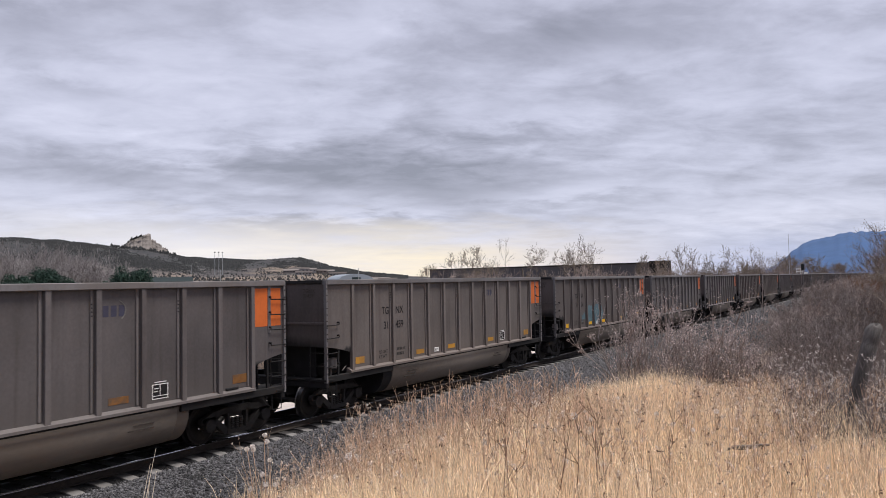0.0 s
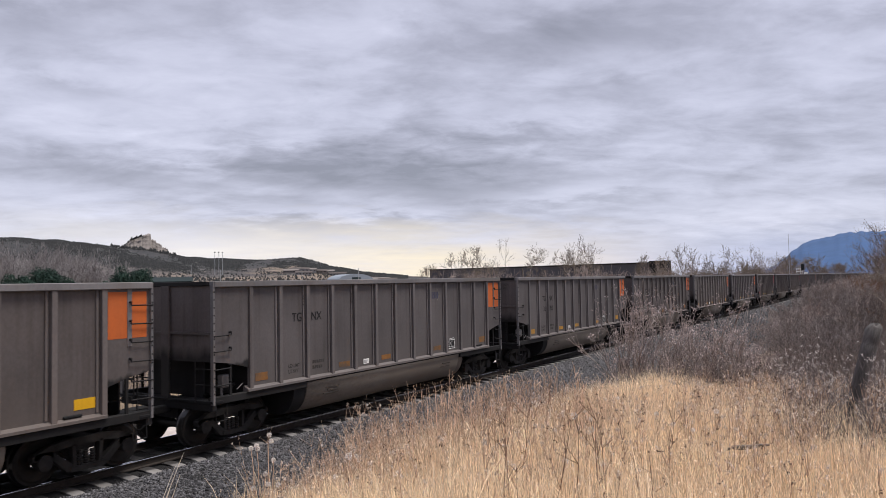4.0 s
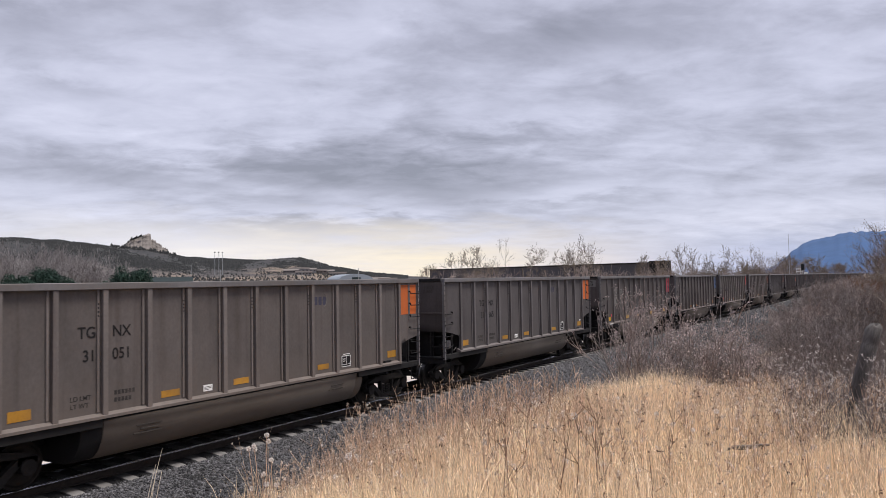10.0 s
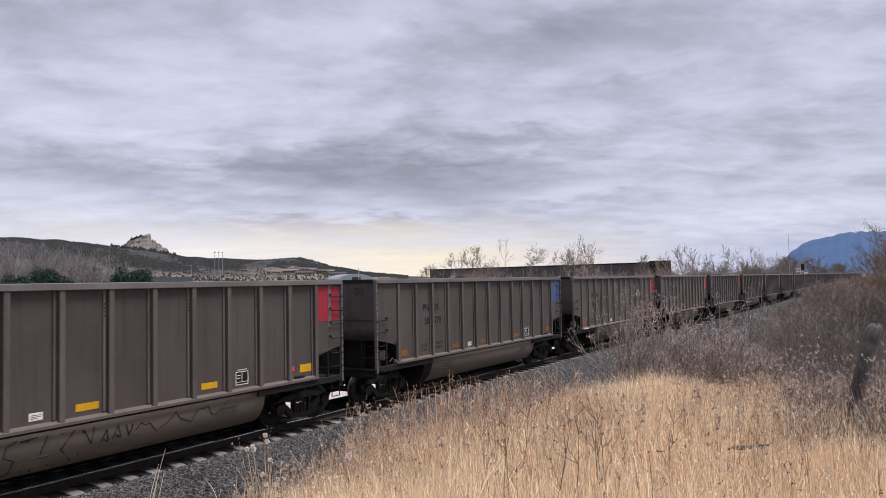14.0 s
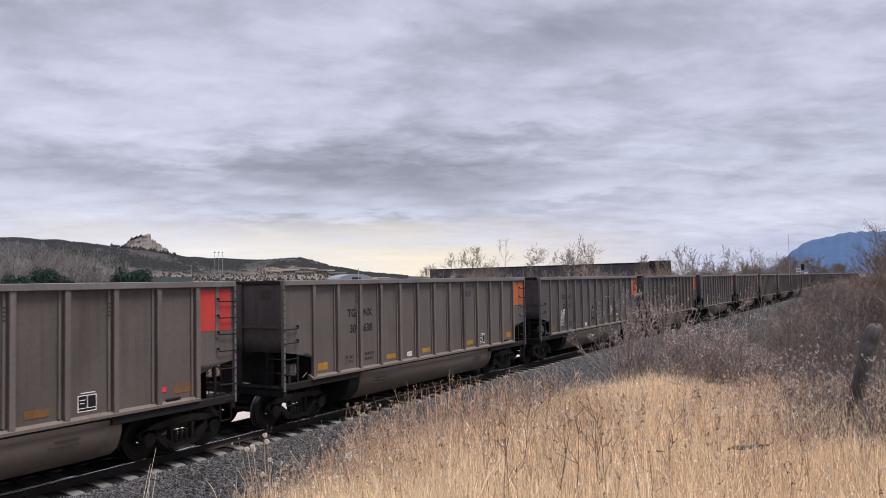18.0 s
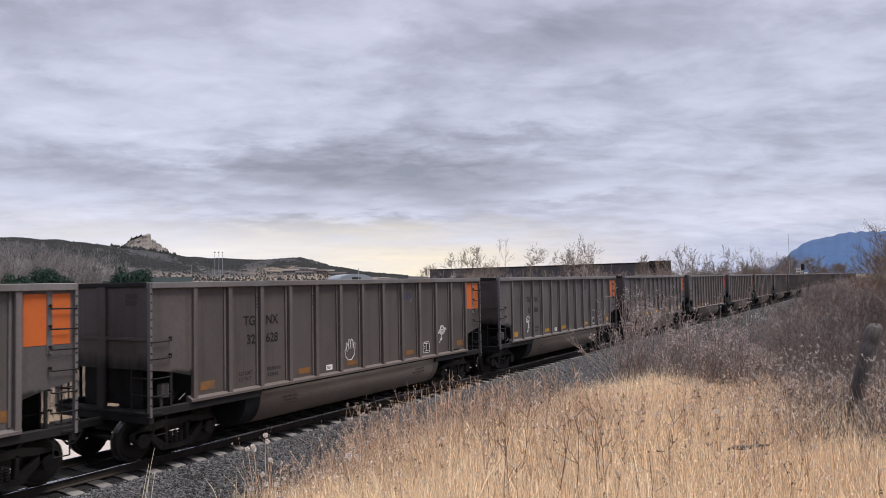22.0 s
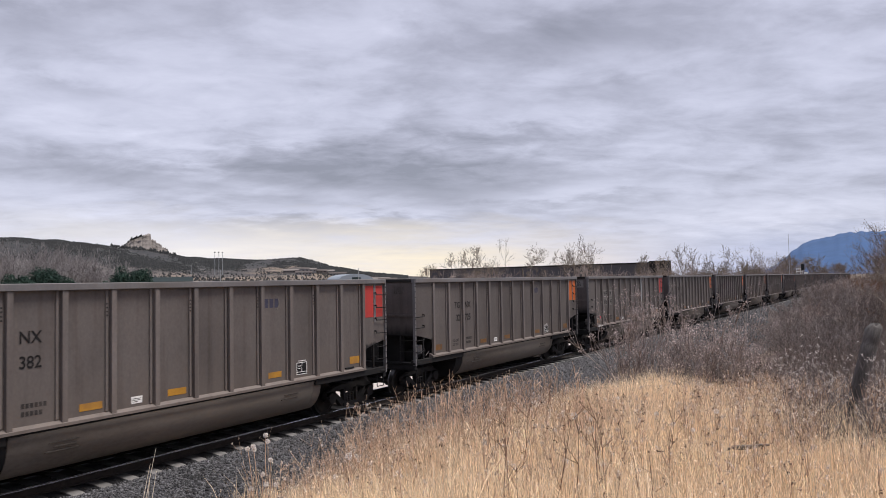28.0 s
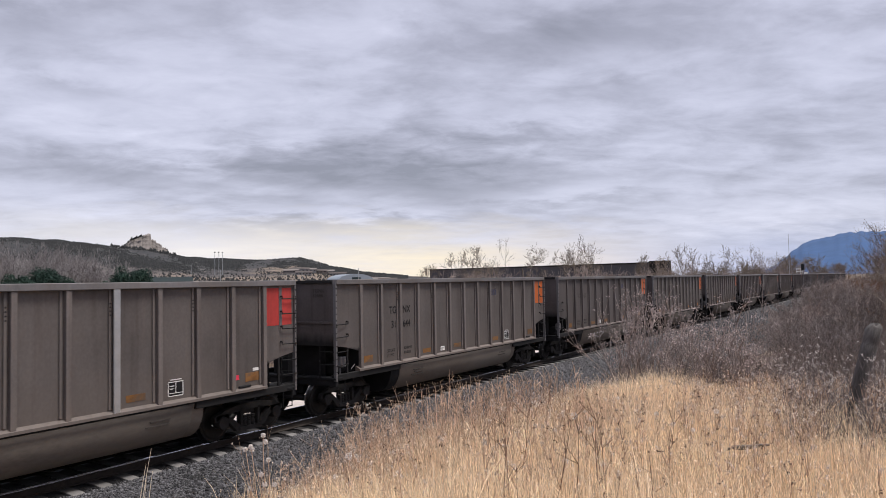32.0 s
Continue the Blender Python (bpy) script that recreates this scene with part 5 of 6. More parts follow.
def build_masts():
    for az, top in ((46.98, 36.5), (46.70, 37.3), (46.45, 37.8), (48.6, 27)):
        d = 700
        z = float(hill_height(az, d))
        mast("floodlight_mast", az, d, z - 0.5, z + 20 if az < 48 else z + 9, 0.25, "tall grey floodlight mast on the hill's foot", "light mast", lamp=az < 48)
    mast("light_pole", 46.6, 330, 0, 9.5, 0.14, "slender pale light pole", "pole")
    mast("light_pole", 40.8, 330, 0, 8.6, 0.12, "slender pale light pole", "pole")
    mast("utility_pole", 36.65, 240, -1, 7.9, 0.13, "dark wooden utility pole beyond the train", "pole")
    mast("radio_mast", 5.95, 175, -1, 12.1, 0.05, "tall thin mast beside the line", "pole")
    # colour-light signal beside the far track
    sig = tagged(new("railway_signal"), "white-framed railway signal with a black hooded head", "railway signal")
    p = polar(5.14, 207)
    sig.matrix_basis = pose(p.x, p.y, -0.8, 0, 0, 5)
    bm = bmesh.new()
    rod(bm, (0, 0, 0), (0, 0, 6.9), 0.09, n=8)
    part("mast", bm, GALV, sig)
    part("head", rounded(-0.2, 0.15, -0.36, 0.36, 5.5, 7.0, 0.08), SIGNAL, sig)
    for z in (5.85, 6.25, 6.65):
        bm = bmesh.new()
        rod(bm, (-0.2, 0, z), (-0.42, 0, z + 0.02), 0.14, n=10)
        part("hood", bm, SIGNAL, sig)
    bm = bmesh.new()
    for y in (0.5, 1.3):
        rod(bm, (0, y, 4.1), (0, y, 5.9), 0.07, n=6)
    for z in (4.5, 5.15, 5.8):
        rod(bm, (0, 0.0, z), (0, 1.5, z), 0.07, n=6)
    part("bracket", bm, WHITE, sig)
    part("equipment_box", rounded(-0.4, 0.4, -1.1, -0.3, 4.2, 5.0, 0.05), WHITE, sig)


# ---- plants ----


def sticks(segs):
    """Tapered three-sided sticks from rows of start, end and two radii."""
    s = np.asarray(segs, float)
    p, q, r0, r1 = s[:, :3], s[:, 3:6], s[:, 6], s[:, 7]
    d = q - p
    d /= np.linalg.norm(d, axis=1, keepdims=True) + 1e-9
    ref = np.where(np.abs(d[:, 2:]) < 0.9, np.array([[0, 0, 1.0]]), np.array([[1.0, 0, 0]]))
    u = np.cross(d, ref)
    u /= np.linalg.norm(u, axis=1, keepdims=True) + 1e-9
    w = np.cross(d, u)
    rings = []
    for base, r in ((p, r0), (q, r1)):
        for k in range(3):
            a = 2 * math.pi * k / 3
            rings.append(base + (u * math.cos(a) + w * math.sin(a)) * r[:, None])
    v = np.stack(rings, 1)
    f = np.array([(0, 1, 4, 3), (1, 2, 5, 4), (2, 0, 3, 5)])
    faces = (np.arange(len(s))[:, None, None] * 6 + f[None]).reshape(-1, 4)
    return v.reshape(-1, 3), faces


def flakes(points, size, rng, stretch=1.0):
    """Small crossed leaf pieces at the points, each two bent triangles."""
    n = len(points)
    pts = np.asarray(points, float)
    a = rng.normal(size=(n, 3))
    a /= np.linalg.norm(a, axis=1, keepdims=True)
    b = np.cross(a, rng.normal(size=(n, 3)))
    b /= np.linalg.norm(b, axis=1, keepdims=True)
    c = np.cross(a, b)
    s = (np.asarray(size) * (0.6 + 0.8 * rng.random(n)))[:, None]
    v = np.stack([pts - a * s * stretch, pts + b * s * 0.6 + c * s * 0.2, pts + a * s * stretch, pts - b * s * 0.6 + c * s * 0.2], 1)
    f = np.array([(0, 1, 2), (0, 2, 3)])
    return v.reshape(-1, 3), (np.arange(n)[:, None, None] * 4 + f[None]).reshape(-1, 3)


def grow(rng, p, d, length, r, depth, segs, tips, spread=0.6, kids=3, up=0.12, wig=0.18, shrink=0.68):
    """One limb in three bends, with smaller limbs off it."""
    n = 3
    for k in range(n):
        nd = (d + Vector((rng.normal(0, wig), rng.normal(0, wig), rng.normal(0, wig) + up))).normalized()
        q = p + nd * (length / n)
        r2 = r * (1 - 0.3 / n * (1 + k * 0.3))
        segs.append((*p, *q, r, r2))
        if depth > 0 and (k > 0 or depth < 3):
            for _ in range(kids if k == n - 1 else max(1, kids - 1)):
                if kids > 2 and rng.random() > 0.6 or kids < 3 and depth < 3 and rng.random() > 0.85:
                    continue
                side = Vector(rng.normal(size=3))
                cd = (nd + side * spread / 1.5).normalized()
                grow(rng, q, cd, length * shrink * rng.uniform(0.7, 1.15), r2 * 0.58, depth - 1, segs, tips, spread, kids, up, wig, shrink)
        p, d, r = q, nd, r2
    if depth == 0:
        tips.append(tuple(p))


def bare_tree(seed, at, height, label, thick=0.02, depth=4, kids=2, spread=0.6, leaves=0.0, leaf=0.08, trunks=1, lean=0.1, name="bare_tree", mat=None, leaf_mat=None, clear=0.3, min_r=0.008):
    rng = np.random.default_rng(seed)
    ob = tagged(new(name), label, "shrub" if "shrub" in name else "tree")
    ob.matrix_basis = pose(at[0], at[1], at[2])
    segs, tips = [], []
    for k in range(trunks):
        d = Vector((rng.normal(0, lean), rng.normal(0, lean), 1)).normalized()
        o = Vector((rng.normal(0, 0.12), rng.normal(0, 0.12), -0.15)) if trunks > 1 else Vector((0, 0, -0.15))
        grow(rng, o, d, height * rng.uniform(0.42, 0.55), height * thick, depth, segs, tips, spread, kids)
    s = np.array(segs)
    top = s[:, 5].max()
    k = height / top
    s[:, :6] *= k
    s[:, 6:] = np.maximum(s[:, 6:], min_r)
    main = s[:, 6] > height * thick * 0.45
    if main.any() and (~main).any():
        part("trunk", cloud_mesh("trunk", *sticks(s[main]), mat or BARK), None, ob)
        part("crown", cloud_mesh("crown", *sticks(s[~main]), mat or BARK), None, ob)
    else:
        part("crown", cloud_mesh("crown", *sticks(s), mat or BARK), None, ob)
    if leaves:
        t = np.array(tips) * k
        rep = max(1, int(leaves))
        pts = np.repeat(t, rep, 0) + rng.normal(0, leaf * 2.2, (len(t) * rep, 3))
        if leaves < 1:
            pts = pts[rng.random(len(pts)) < leaves]
        part("foliage", cloud_mesh("foliage", *flakes(pts, np.full(len(pts), leaf), rng), leaf_mat or DEADLEAF), None, ob)
    return ob


def juniper(seed, az, d, width, height):
    rng = np.random.default_rng(seed)
    p = polar(az, d)
    ob = tagged(new("juniper"), "dense dark green juniper bush beyond the train", "shrub")
    ob.matrix_basis = pose(p.x, p.y, -1.0)
    bm = bmesh.new()
    rod(bm, (0, 0, -0.2), (0, 0, height * 0.6), 0.15, 0.05, 7)
    part("trunk", bm, BARK, ob)
    n = 13000
    lobes = [(rng.normal(0, width * 0.2), rng.normal(0, width * 0.2), height * rng.uniform(0.3, 0.78), rng.uniform(0.22, 0.34)) for _ in range(13)]
    pts = []
    for k in range(n):
        lx, ly, lz, lr = lobes[k % 13]
        v = rng.normal(size=3)
        v /= np.linalg.norm(v)
        v *= rng.random() ** 0.35
        pts.append((lx + v[0] * lr * width, ly + v[1] * lr * width, max(0.1, lz + v[2] * lr * 0.55 * height)))
    part("crown", cloud_mesh("crown", *flakes(pts, np.full(n, 0.05), rng, 1.7), NEEDLE), None, ob)


def build_background():
    build_hills()
    build_far_pines()
    build_butte()
    build_mountain()
    build_buildings()
    build_masts()


def azimuth(u):
    """Bearing of a thing from its share of the view's width, -1 to 1."""
    return math.degrees(YAW) - math.degrees(math.atan(u * 0.5802))


def build_far_trees():
    spec = [(0.0, 24, 105, 3.6), (0.07, 50, 105, 3.8), (0.115, 26, 112, 3.2), (0.18, 53, 105, 4.0), (0.22, 62, 100, 4.0), (0.28, 44, 110, 4.2), (0.325, 50, 108, 4.4), (0.365, 62, 100, 3.0), (0.42, 36, 120, 4), (0.52, 48, 112, 4), (0.55, 38, 120, 4), (0.62, 46, 108, 5), (0.685, 48, 112, 5), (0.74, 30, 150, 5), (0.77, 34, 170, 6)]
    for i, (u, px, d, spread) in enumerate(spec):
        h = 1.22 * px * math.cos(math.atan(u * 0.58)) / 1351 * d + 3.7 + 1.0
        d = max(d, 27 / math.sin(radians(azimuth(u))))
        h = 1.22 * px * math.cos(math.atan(u * 0.58)) / 1351 * d + 4.7
        p = polar(azimuth(u), d)
        leafy = i in (0, 1, 3, 4, 10)
        bare_tree(131 + i, (p.x, p.y, -1.0), h, "bare tree with a few dead leaves" if leafy else "leafless grey-brown tree beyond the track", 0.013, 5, 3, 0.75 if spread < 4.1 else 0.95, 1.0 if leafy else 0, 0.055, 2 if i in (1, 5, 6, 11, 12) else 1, 0.12, min_r=0.012)
    # low thicket in front of the warehouse
    rng = np.random.default_rng(77)
    for i in range(26):
        u = -0.02 + i * 0.033 + rng.normal(0, 0.01)
        d = max(rng.uniform(85, 130), 30 / math.sin(radians(azimuth(u))))
        p = polar(azimuth(u), d)
        h = 3.7 + 1.0 + d / 1351 * rng.uniform(10, 32)
        bare_tree(300 + i, (p.x, p.y, -1.0), h, "leafless grey thicket shrub behind the train", 0.010, 3, 3, 0.8, 0, 0.05, 9, 0.35, name="shrub", mat=TWIG, min_r=0.016)
    # the close thicket that hides the foot of the mountain
    for i in range(30):
        u = 0.46 + i * 0.0155 + rng.normal(0, 0.006)
        d = max(rng.uniform(120, 190), 30 / math.sin(radians(azimuth(u))))
        p = polar(azimuth(u), d)
        h = 4.7 + d / 1351 * rng.uniform(6, 24)
        bare_tree(340 + i, (p.x, p.y, -1.0), h, "dense brown leafless thicket behind the train", 0.010, 4, 3, 0.7, 0, 0.05, 7, 0.35, name="shrub", mat=DARKTWIG if i % 2 else BARK, min_r=0.02)
    # grey cottonwoods left, behind the junipers
    for i in range(22):
        u = -1.05 + i * 0.0145 + 0.012 * math.sin(i * 5.1)
        d = 84 + 12 * math.sin(i * 2.2)
        p = polar(azimuth(u), d)
        px = 90 - 1.6 * i + 9 * math.sin(i * 1.7)
        h = px * math.cos(math.atan(u * 0.58)) / 1351 * d + 4.7
        bare_tree(400 + i, (p.x, p.y, -1.0), h, "leafless pale grey tree with fine upright twigs", 0.009, 4, 2, 0.5, 0, 0.05, 5, 0.22, mat=COTTON, min_r=0.014)
    for i, (u, d, w, h) in enumerate(((-0.965, 62, 2.3, 6.5), (-0.93, 62, 2.3, 6.8), (-0.895, 63, 2.3, 6.7), (-0.86, 62, 2.1, 6.7), (-0.74, 66, 2.1, 6.4), (-0.71, 66, 2.3, 6.9), (-0.685, 67, 2.1, 6.6))):
        juniper(500 + i, azimuth(u), d, w, h)
    # dark trees round the signal and on the far bank
    for i, (u, px, d) in enumerate(((0.765, 34, 250), (0.785, 38, 260), (0.835, 36, 270), (0.86, 18, 270), (0.90, 20, 280), (0.93, 18, 280))):
        d = max(d, 30 / math.sin(radians(azimuth(u))))
        h = px * 0.9 / 1351 * d + 4.7
        p = polar(azimuth(u), d)
        bare_tree(600 + i, (p.x, p.y, -1.0), h, "dense leafless dark tree far down the line", 0.014, 4, 3, 0.7, 1.0, 0.10, 6, 0.3, min_r=0.035)


def on_bank(x, y):
    return float(ground_height(x, y))


# tall shrubs: bearing, distance, height, spread
LEGGY = ((17.29, 23, 3.95, 0.2), (16.74, 22.5, 3.63, 0.25), (15.15, 23, 3.52, 0.22), (15.85, 22, 3.23, 0.3), (14.68, 22.5, 2.91, 0.3), (12.45, 22, 3.02, 0.3), (11.21, 22, 2.72, 0.3), (9.56, 22.5, 3.22, 0.22), (11.81, 21, 2.37, 0.4), (10.31, 21.5, 2.24, 0.4), (8.49, 21, 1.8, 0.45), (13.74, 21.5, 2.32, 0.4))


def build_brush():
    rng = np.random.default_rng(21)

    def brush(seed, a, d, h, label, leaf, trunks=7, spread=0.8, mat=TWIG):
        x, y = d * math.cos(radians(a)), d * math.sin(radians(a))
        bare_tree(seed, (x, y, on_bank(x, y)), h, label, 0.007, 3, 3, spread, leaf, 0.014, trunks, 0.4, name="shrub", mat=mat, leaf_mat=FLUFF, min_r=0.0028 + 0.00006 * d)

    for i in range(30):
        a = 4.5 + 13.0 * (i + rng.random()) / 30
        d = rng.uniform(22, 29.5)
        if d * math.sin(radians(a)) > 8.2:
            d = 8.2 / math.sin(radians(a))
        brush(700 + i, a, d, rng.uniform(0.85, 1.25) if a < 11 else rng.uniform(1.0, 1.5), "low grey-brown leafless brush with pale seeds", 1.0 if i % 3 == 0 else 0, 7, 0.7, TWIG if i % 2 else DARKTWIG)
    for i in range(20):
        a = -0.6 + 6.3 * (i + rng.random()) / 20
        d = rng.uniform(21, 42)
        brush(735 + i, a, d, (3.7 - 0.034 * d - on_bank(d, d * 0.05)) * rng.uniform(0.75, 1.0), "dense dark leafless brush on the bank", 0, 8, 0.8, DARKTWIG)
    for i in range(12):
        a = 0.2 + 3.1 * (i + rng.random()) / 12
        d = rng.uniform(95, 160)
        x, y = d * math.cos(radians(a)), min(d * math.sin(radians(a)), 7.5)
        bare_tree(860 + i, (x, y, on_bank(x, y)), 4.2 - on_bank(x, y) - rng.uniform(0, 0.8), "leafless brush beside the far line", 0.009, 3, 3, 0.55, 0, 0.05, 8, 0.25, name="shrub", mat=TWIG, min_r=0.012)
    # the brushy rise beside the far line, its outline climbing away from the track
    for i in range(58):
        a, d = 0.3 + 6.0 * (i + rng.random()) / 58, rng.uniform(36, 74)
        x, y = d * math.cos(radians(a)), d * math.sin(radians(a))
        top = float(np.interp(a, [0.3, 2, 4, 4.7, 5.2, 6.3], [0.1, 0.0, -0.05, -0.6, -1.3, -2.4])) - rng.uniform(0, 1.0)
        h = max(0.7, 3.7 + d * math.tan(radians(top)) - on_bank(x, y))
        bare_tree(900 + i, (x, y, on_bank(x, y)), h, "russet leafless brush on the bank" if a < 2.2 and d > 48 else "dense grey-brown brush beside the far line", 0.006, 4, 3, 0.75, 0, 0.03, 6, 0.35, name="shrub", mat=RUSSET if a < 2.2 and d > 48 else TWIG if i % 3 else DARKTWIG, min_r=0.0065)
    bare_tree(960, (40, 0.1, on_bank(40, 0.1)), 6.0, "bare brown tree with a few dead leaves on the bank", 0.010, 5, 3, 0.8, 1.0, 0.03, 2, 0.2, mat=BARK, min_r=0.006)
    for i, (a, d, h, sp) in enumerate(LEGGY):
        x, y = d * math.cos(radians(a)), d * math.sin(radians(a))
        bare_tree(760 + i, (x, y, on_bank(x, y)), h, "tall leggy shrub with pale dry leaves", 0.006, 2, 3, sp * 0.75, 10.0, 0.022, 4, 0.05, name="leggy_shrub", mat=TWIG, leaf_mat=PALELEAF, min_r=0.007)
    for i, (a, d, h) in enumerate(((0.15, 62, 5.4), (-0.5, 48, 5.2), (0.55, 85, 5.0), (1.0, 100, 5.0), (-1.2, 38, 5.0), (0.2, 40, 2.6), (-0.7, 58, 5.6), (0.0, 52, 4.4), (-0.3, 70, 5.6), (0.5, 66, 4.3), (-1.0, 46, 4.6))):
        x, y = d * math.cos(radians(a)), d * math.sin(radians(a))
        bare_tree(790 + i, (x, y, on_bank(x, y)), h, "leafless tree on the brushy bank", 0.014, 4, 3, 0.7, 1.0, 0.04, 3, 0.25, mat=BARK, leaf_mat=RUSSET, min_r=0.006)


def build_grass():
    rng = np.random.default_rng(31)
    n = 250000
    r = 4.2 + 22.0 * rng.random(n) ** 0.75
    a = np.radians(rng.uniform(-2, 54, n))
    x, y = r * np.cos(a), r * np.sin(a)
    edge = 10.1 - 1.7 * smooth((x - 13.5) / 9) + 0.55 * rough(x, y, 1.3, 7.0) + 0.3 * np.sin(x * 4.1)
    keep = (y < edge + rng.normal(0, 0.35, n))
    thin = 0.5 + 0.5 * rough(x, y, 1.9, 5.0)
    keep &= rng.random(n) < (0.45 + 0.7 * thin) * (1 - 0.85 * smooth((0.105 - a) / 0.06) * smooth((r - 9) / 2))
    x, y, r = x[keep], y[keep], r[keep]
    n = len(x)
    z = ground_height(x, y)
    h = (0.24 + 0.5 * rng.random(n)) * (1 + 0.75 * smooth((r - 11) / 5) * smooth((a[keep] - 0.17) / 0.1)) * (0.85 + 0.3 * rough(x, y, 0.9, 1.0) + 0.15 * rough(x, y, 3.1, 2.0))
    w = 0.0016 + 0.0014 * rng.random(n) + 0.00014 * r
    lean = rng.random(n) * 6.28
    bend = h * (0.06 + 0.55 * rng.random(n) ** 2.4)
    face = rng.random(n) * 3.14
    fx, fy = np.cos(face), np.sin(face)
    rows = []
    for k, (u, wk) in enumerate(((0, 1.0), (0.4, 0.9), (0.75, 0.6), (1.0, 0.15))):
        cx, cy, cz = x + np.cos(lean) * bend * u ** 2, y + np.sin(lean) * bend * u ** 2, z + h * u * (1 - 0.12 * u)
        for s in (-1, 1):
            rows.append(np.stack([cx + s * fx * w * wk, cy + s * fy * w * wk, cz - (0.03 if k == 0 else 0)], -1))
    v = np.stack(rows, 1).reshape(-1, 3)
    f = np.array([(0, 1, 3, 2), (2, 3, 5, 4), (4, 5, 7, 6)])
    faces = (np.arange(n)[:, None, None] * 8 + f[None]).reshape(-1, 4)
    ear = rng.random(n) < 0.16
    tips = np.stack([x + np.cos(lean) * bend, y + np.sin(lean) * bend, z + h * 0.88], -1)[ear]
    tips = np.repeat(tips, 2, 0) + rng.normal(0, 0.008, (2 * len(tips), 3))
    tagged(new("grass_ears", cloud_mesh("grass_ears", *flakes(tips, 0.0045 + 0.0004 * np.repeat(r[ear], 2), rng, 1.6), EARS)), "pale cream and brown ears on the dry grass", "grass", kind="stuff")
    ob = new("dry_grass", cloud_mesh("dry_grass", v, faces, STRAW))
    tagged(ob, "tall straw-coloured dry grass on the bank", "grass", kind="stuff")


def build_near_grass():
    """The same dry grass, shorter, where the camera stands and behind it."""
    rng = np.random.default_rng(33)
    n = 36000
    r, a = 0.7 + 9.3 * rng.random(n) ** 0.6, rng.uniform(-math.pi, math.pi, n)
    x, y = r * np.cos(a), r * np.sin(a)
    keep = (y < 9.5) & ((r > 5.5) & (np.abs(a - 0.45) > 0.55) | (r < 4.0))
    x, y = x[keep], y[keep]
    n = len(x)
    z, h = ground_height(x, y), rng.uniform(0.12, 0.42, n)
    s = np.concatenate([np.stack([x, y, z - 0.02], -1), np.stack([x + rng.normal(0, 0.12, n) * h * 2, y + rng.normal(0, 0.12, n) * h * 2, z + h], -1), np.full((n, 1), 0.003), np.full((n, 1), 0.0008)], 1)
    tagged(new("short_grass", cloud_mesh("short_grass", *sticks(s), STRAW)), "short dry straw-coloured grass on top of the bank", "grass", kind="stuff")


def weed_segments(rng, x, y, z, h, segs, heads, branches=5):
    d = np.array([rng.normal(0, 0.12), rng.normal(0, 0.12), 1.0])
    p = np.array([x, y, z - 0.05])
    r = 0.0042 + 0.0026 * rng.random()
    for k in range(4):
        q = p + (d + rng.normal(0, 0.06, 3)) * h / 4
        segs.append((*p, *q, r * (1 - 0.18 * k), r * (0.82 - 0.18 * k)))
        if k > 0:
            for _ in range(branches // 2 + (k == 3)):
                e = q + np.array([rng.normal(0, 0.055), rng.normal(0, 0.055), rng.uniform(0.06, 0.2)]) * (h / 0.9)
                segs.append((*q, *e, 0.0029, 0.0017))
                heads.append(e)
        p = q
    heads.append(p)


def plume_segments(rng, x, y, z, h, segs):
    """A dry upright plume: one stem with many short branchlets up its length."""
    p = np.array([x, y, z - 0.05])
    d = np.array([rng.normal(0, 0.10), rng.normal(0, 0.10), 1.0])
    for k in range(6):
        q = p + (d + rng.normal(0, 0.05, 3)) * h / 6
        segs.append((*p, *q, 0.0040 - 0.0004 * k, 0.0036 - 0.0004 * k))
        for _ in range(3 if k > 1 else 1):
            u = rng.random()
            a = p + (q - p) * u
            e = a + np.array([rng.normal(0, 0.045), rng.normal(0, 0.045), rng.uniform(0.03, 0.13)]) * (1.25 - 0.1 * k)
            segs.append((*a, *e, 0.0024, 0.0014))
            segs.append((*e, *(e + np.array([rng.normal(0, 0.02), rng.normal(0, 0.02), rng.uniform(0.0, 0.05)])), 0.0022, 0.0010))
        p = q


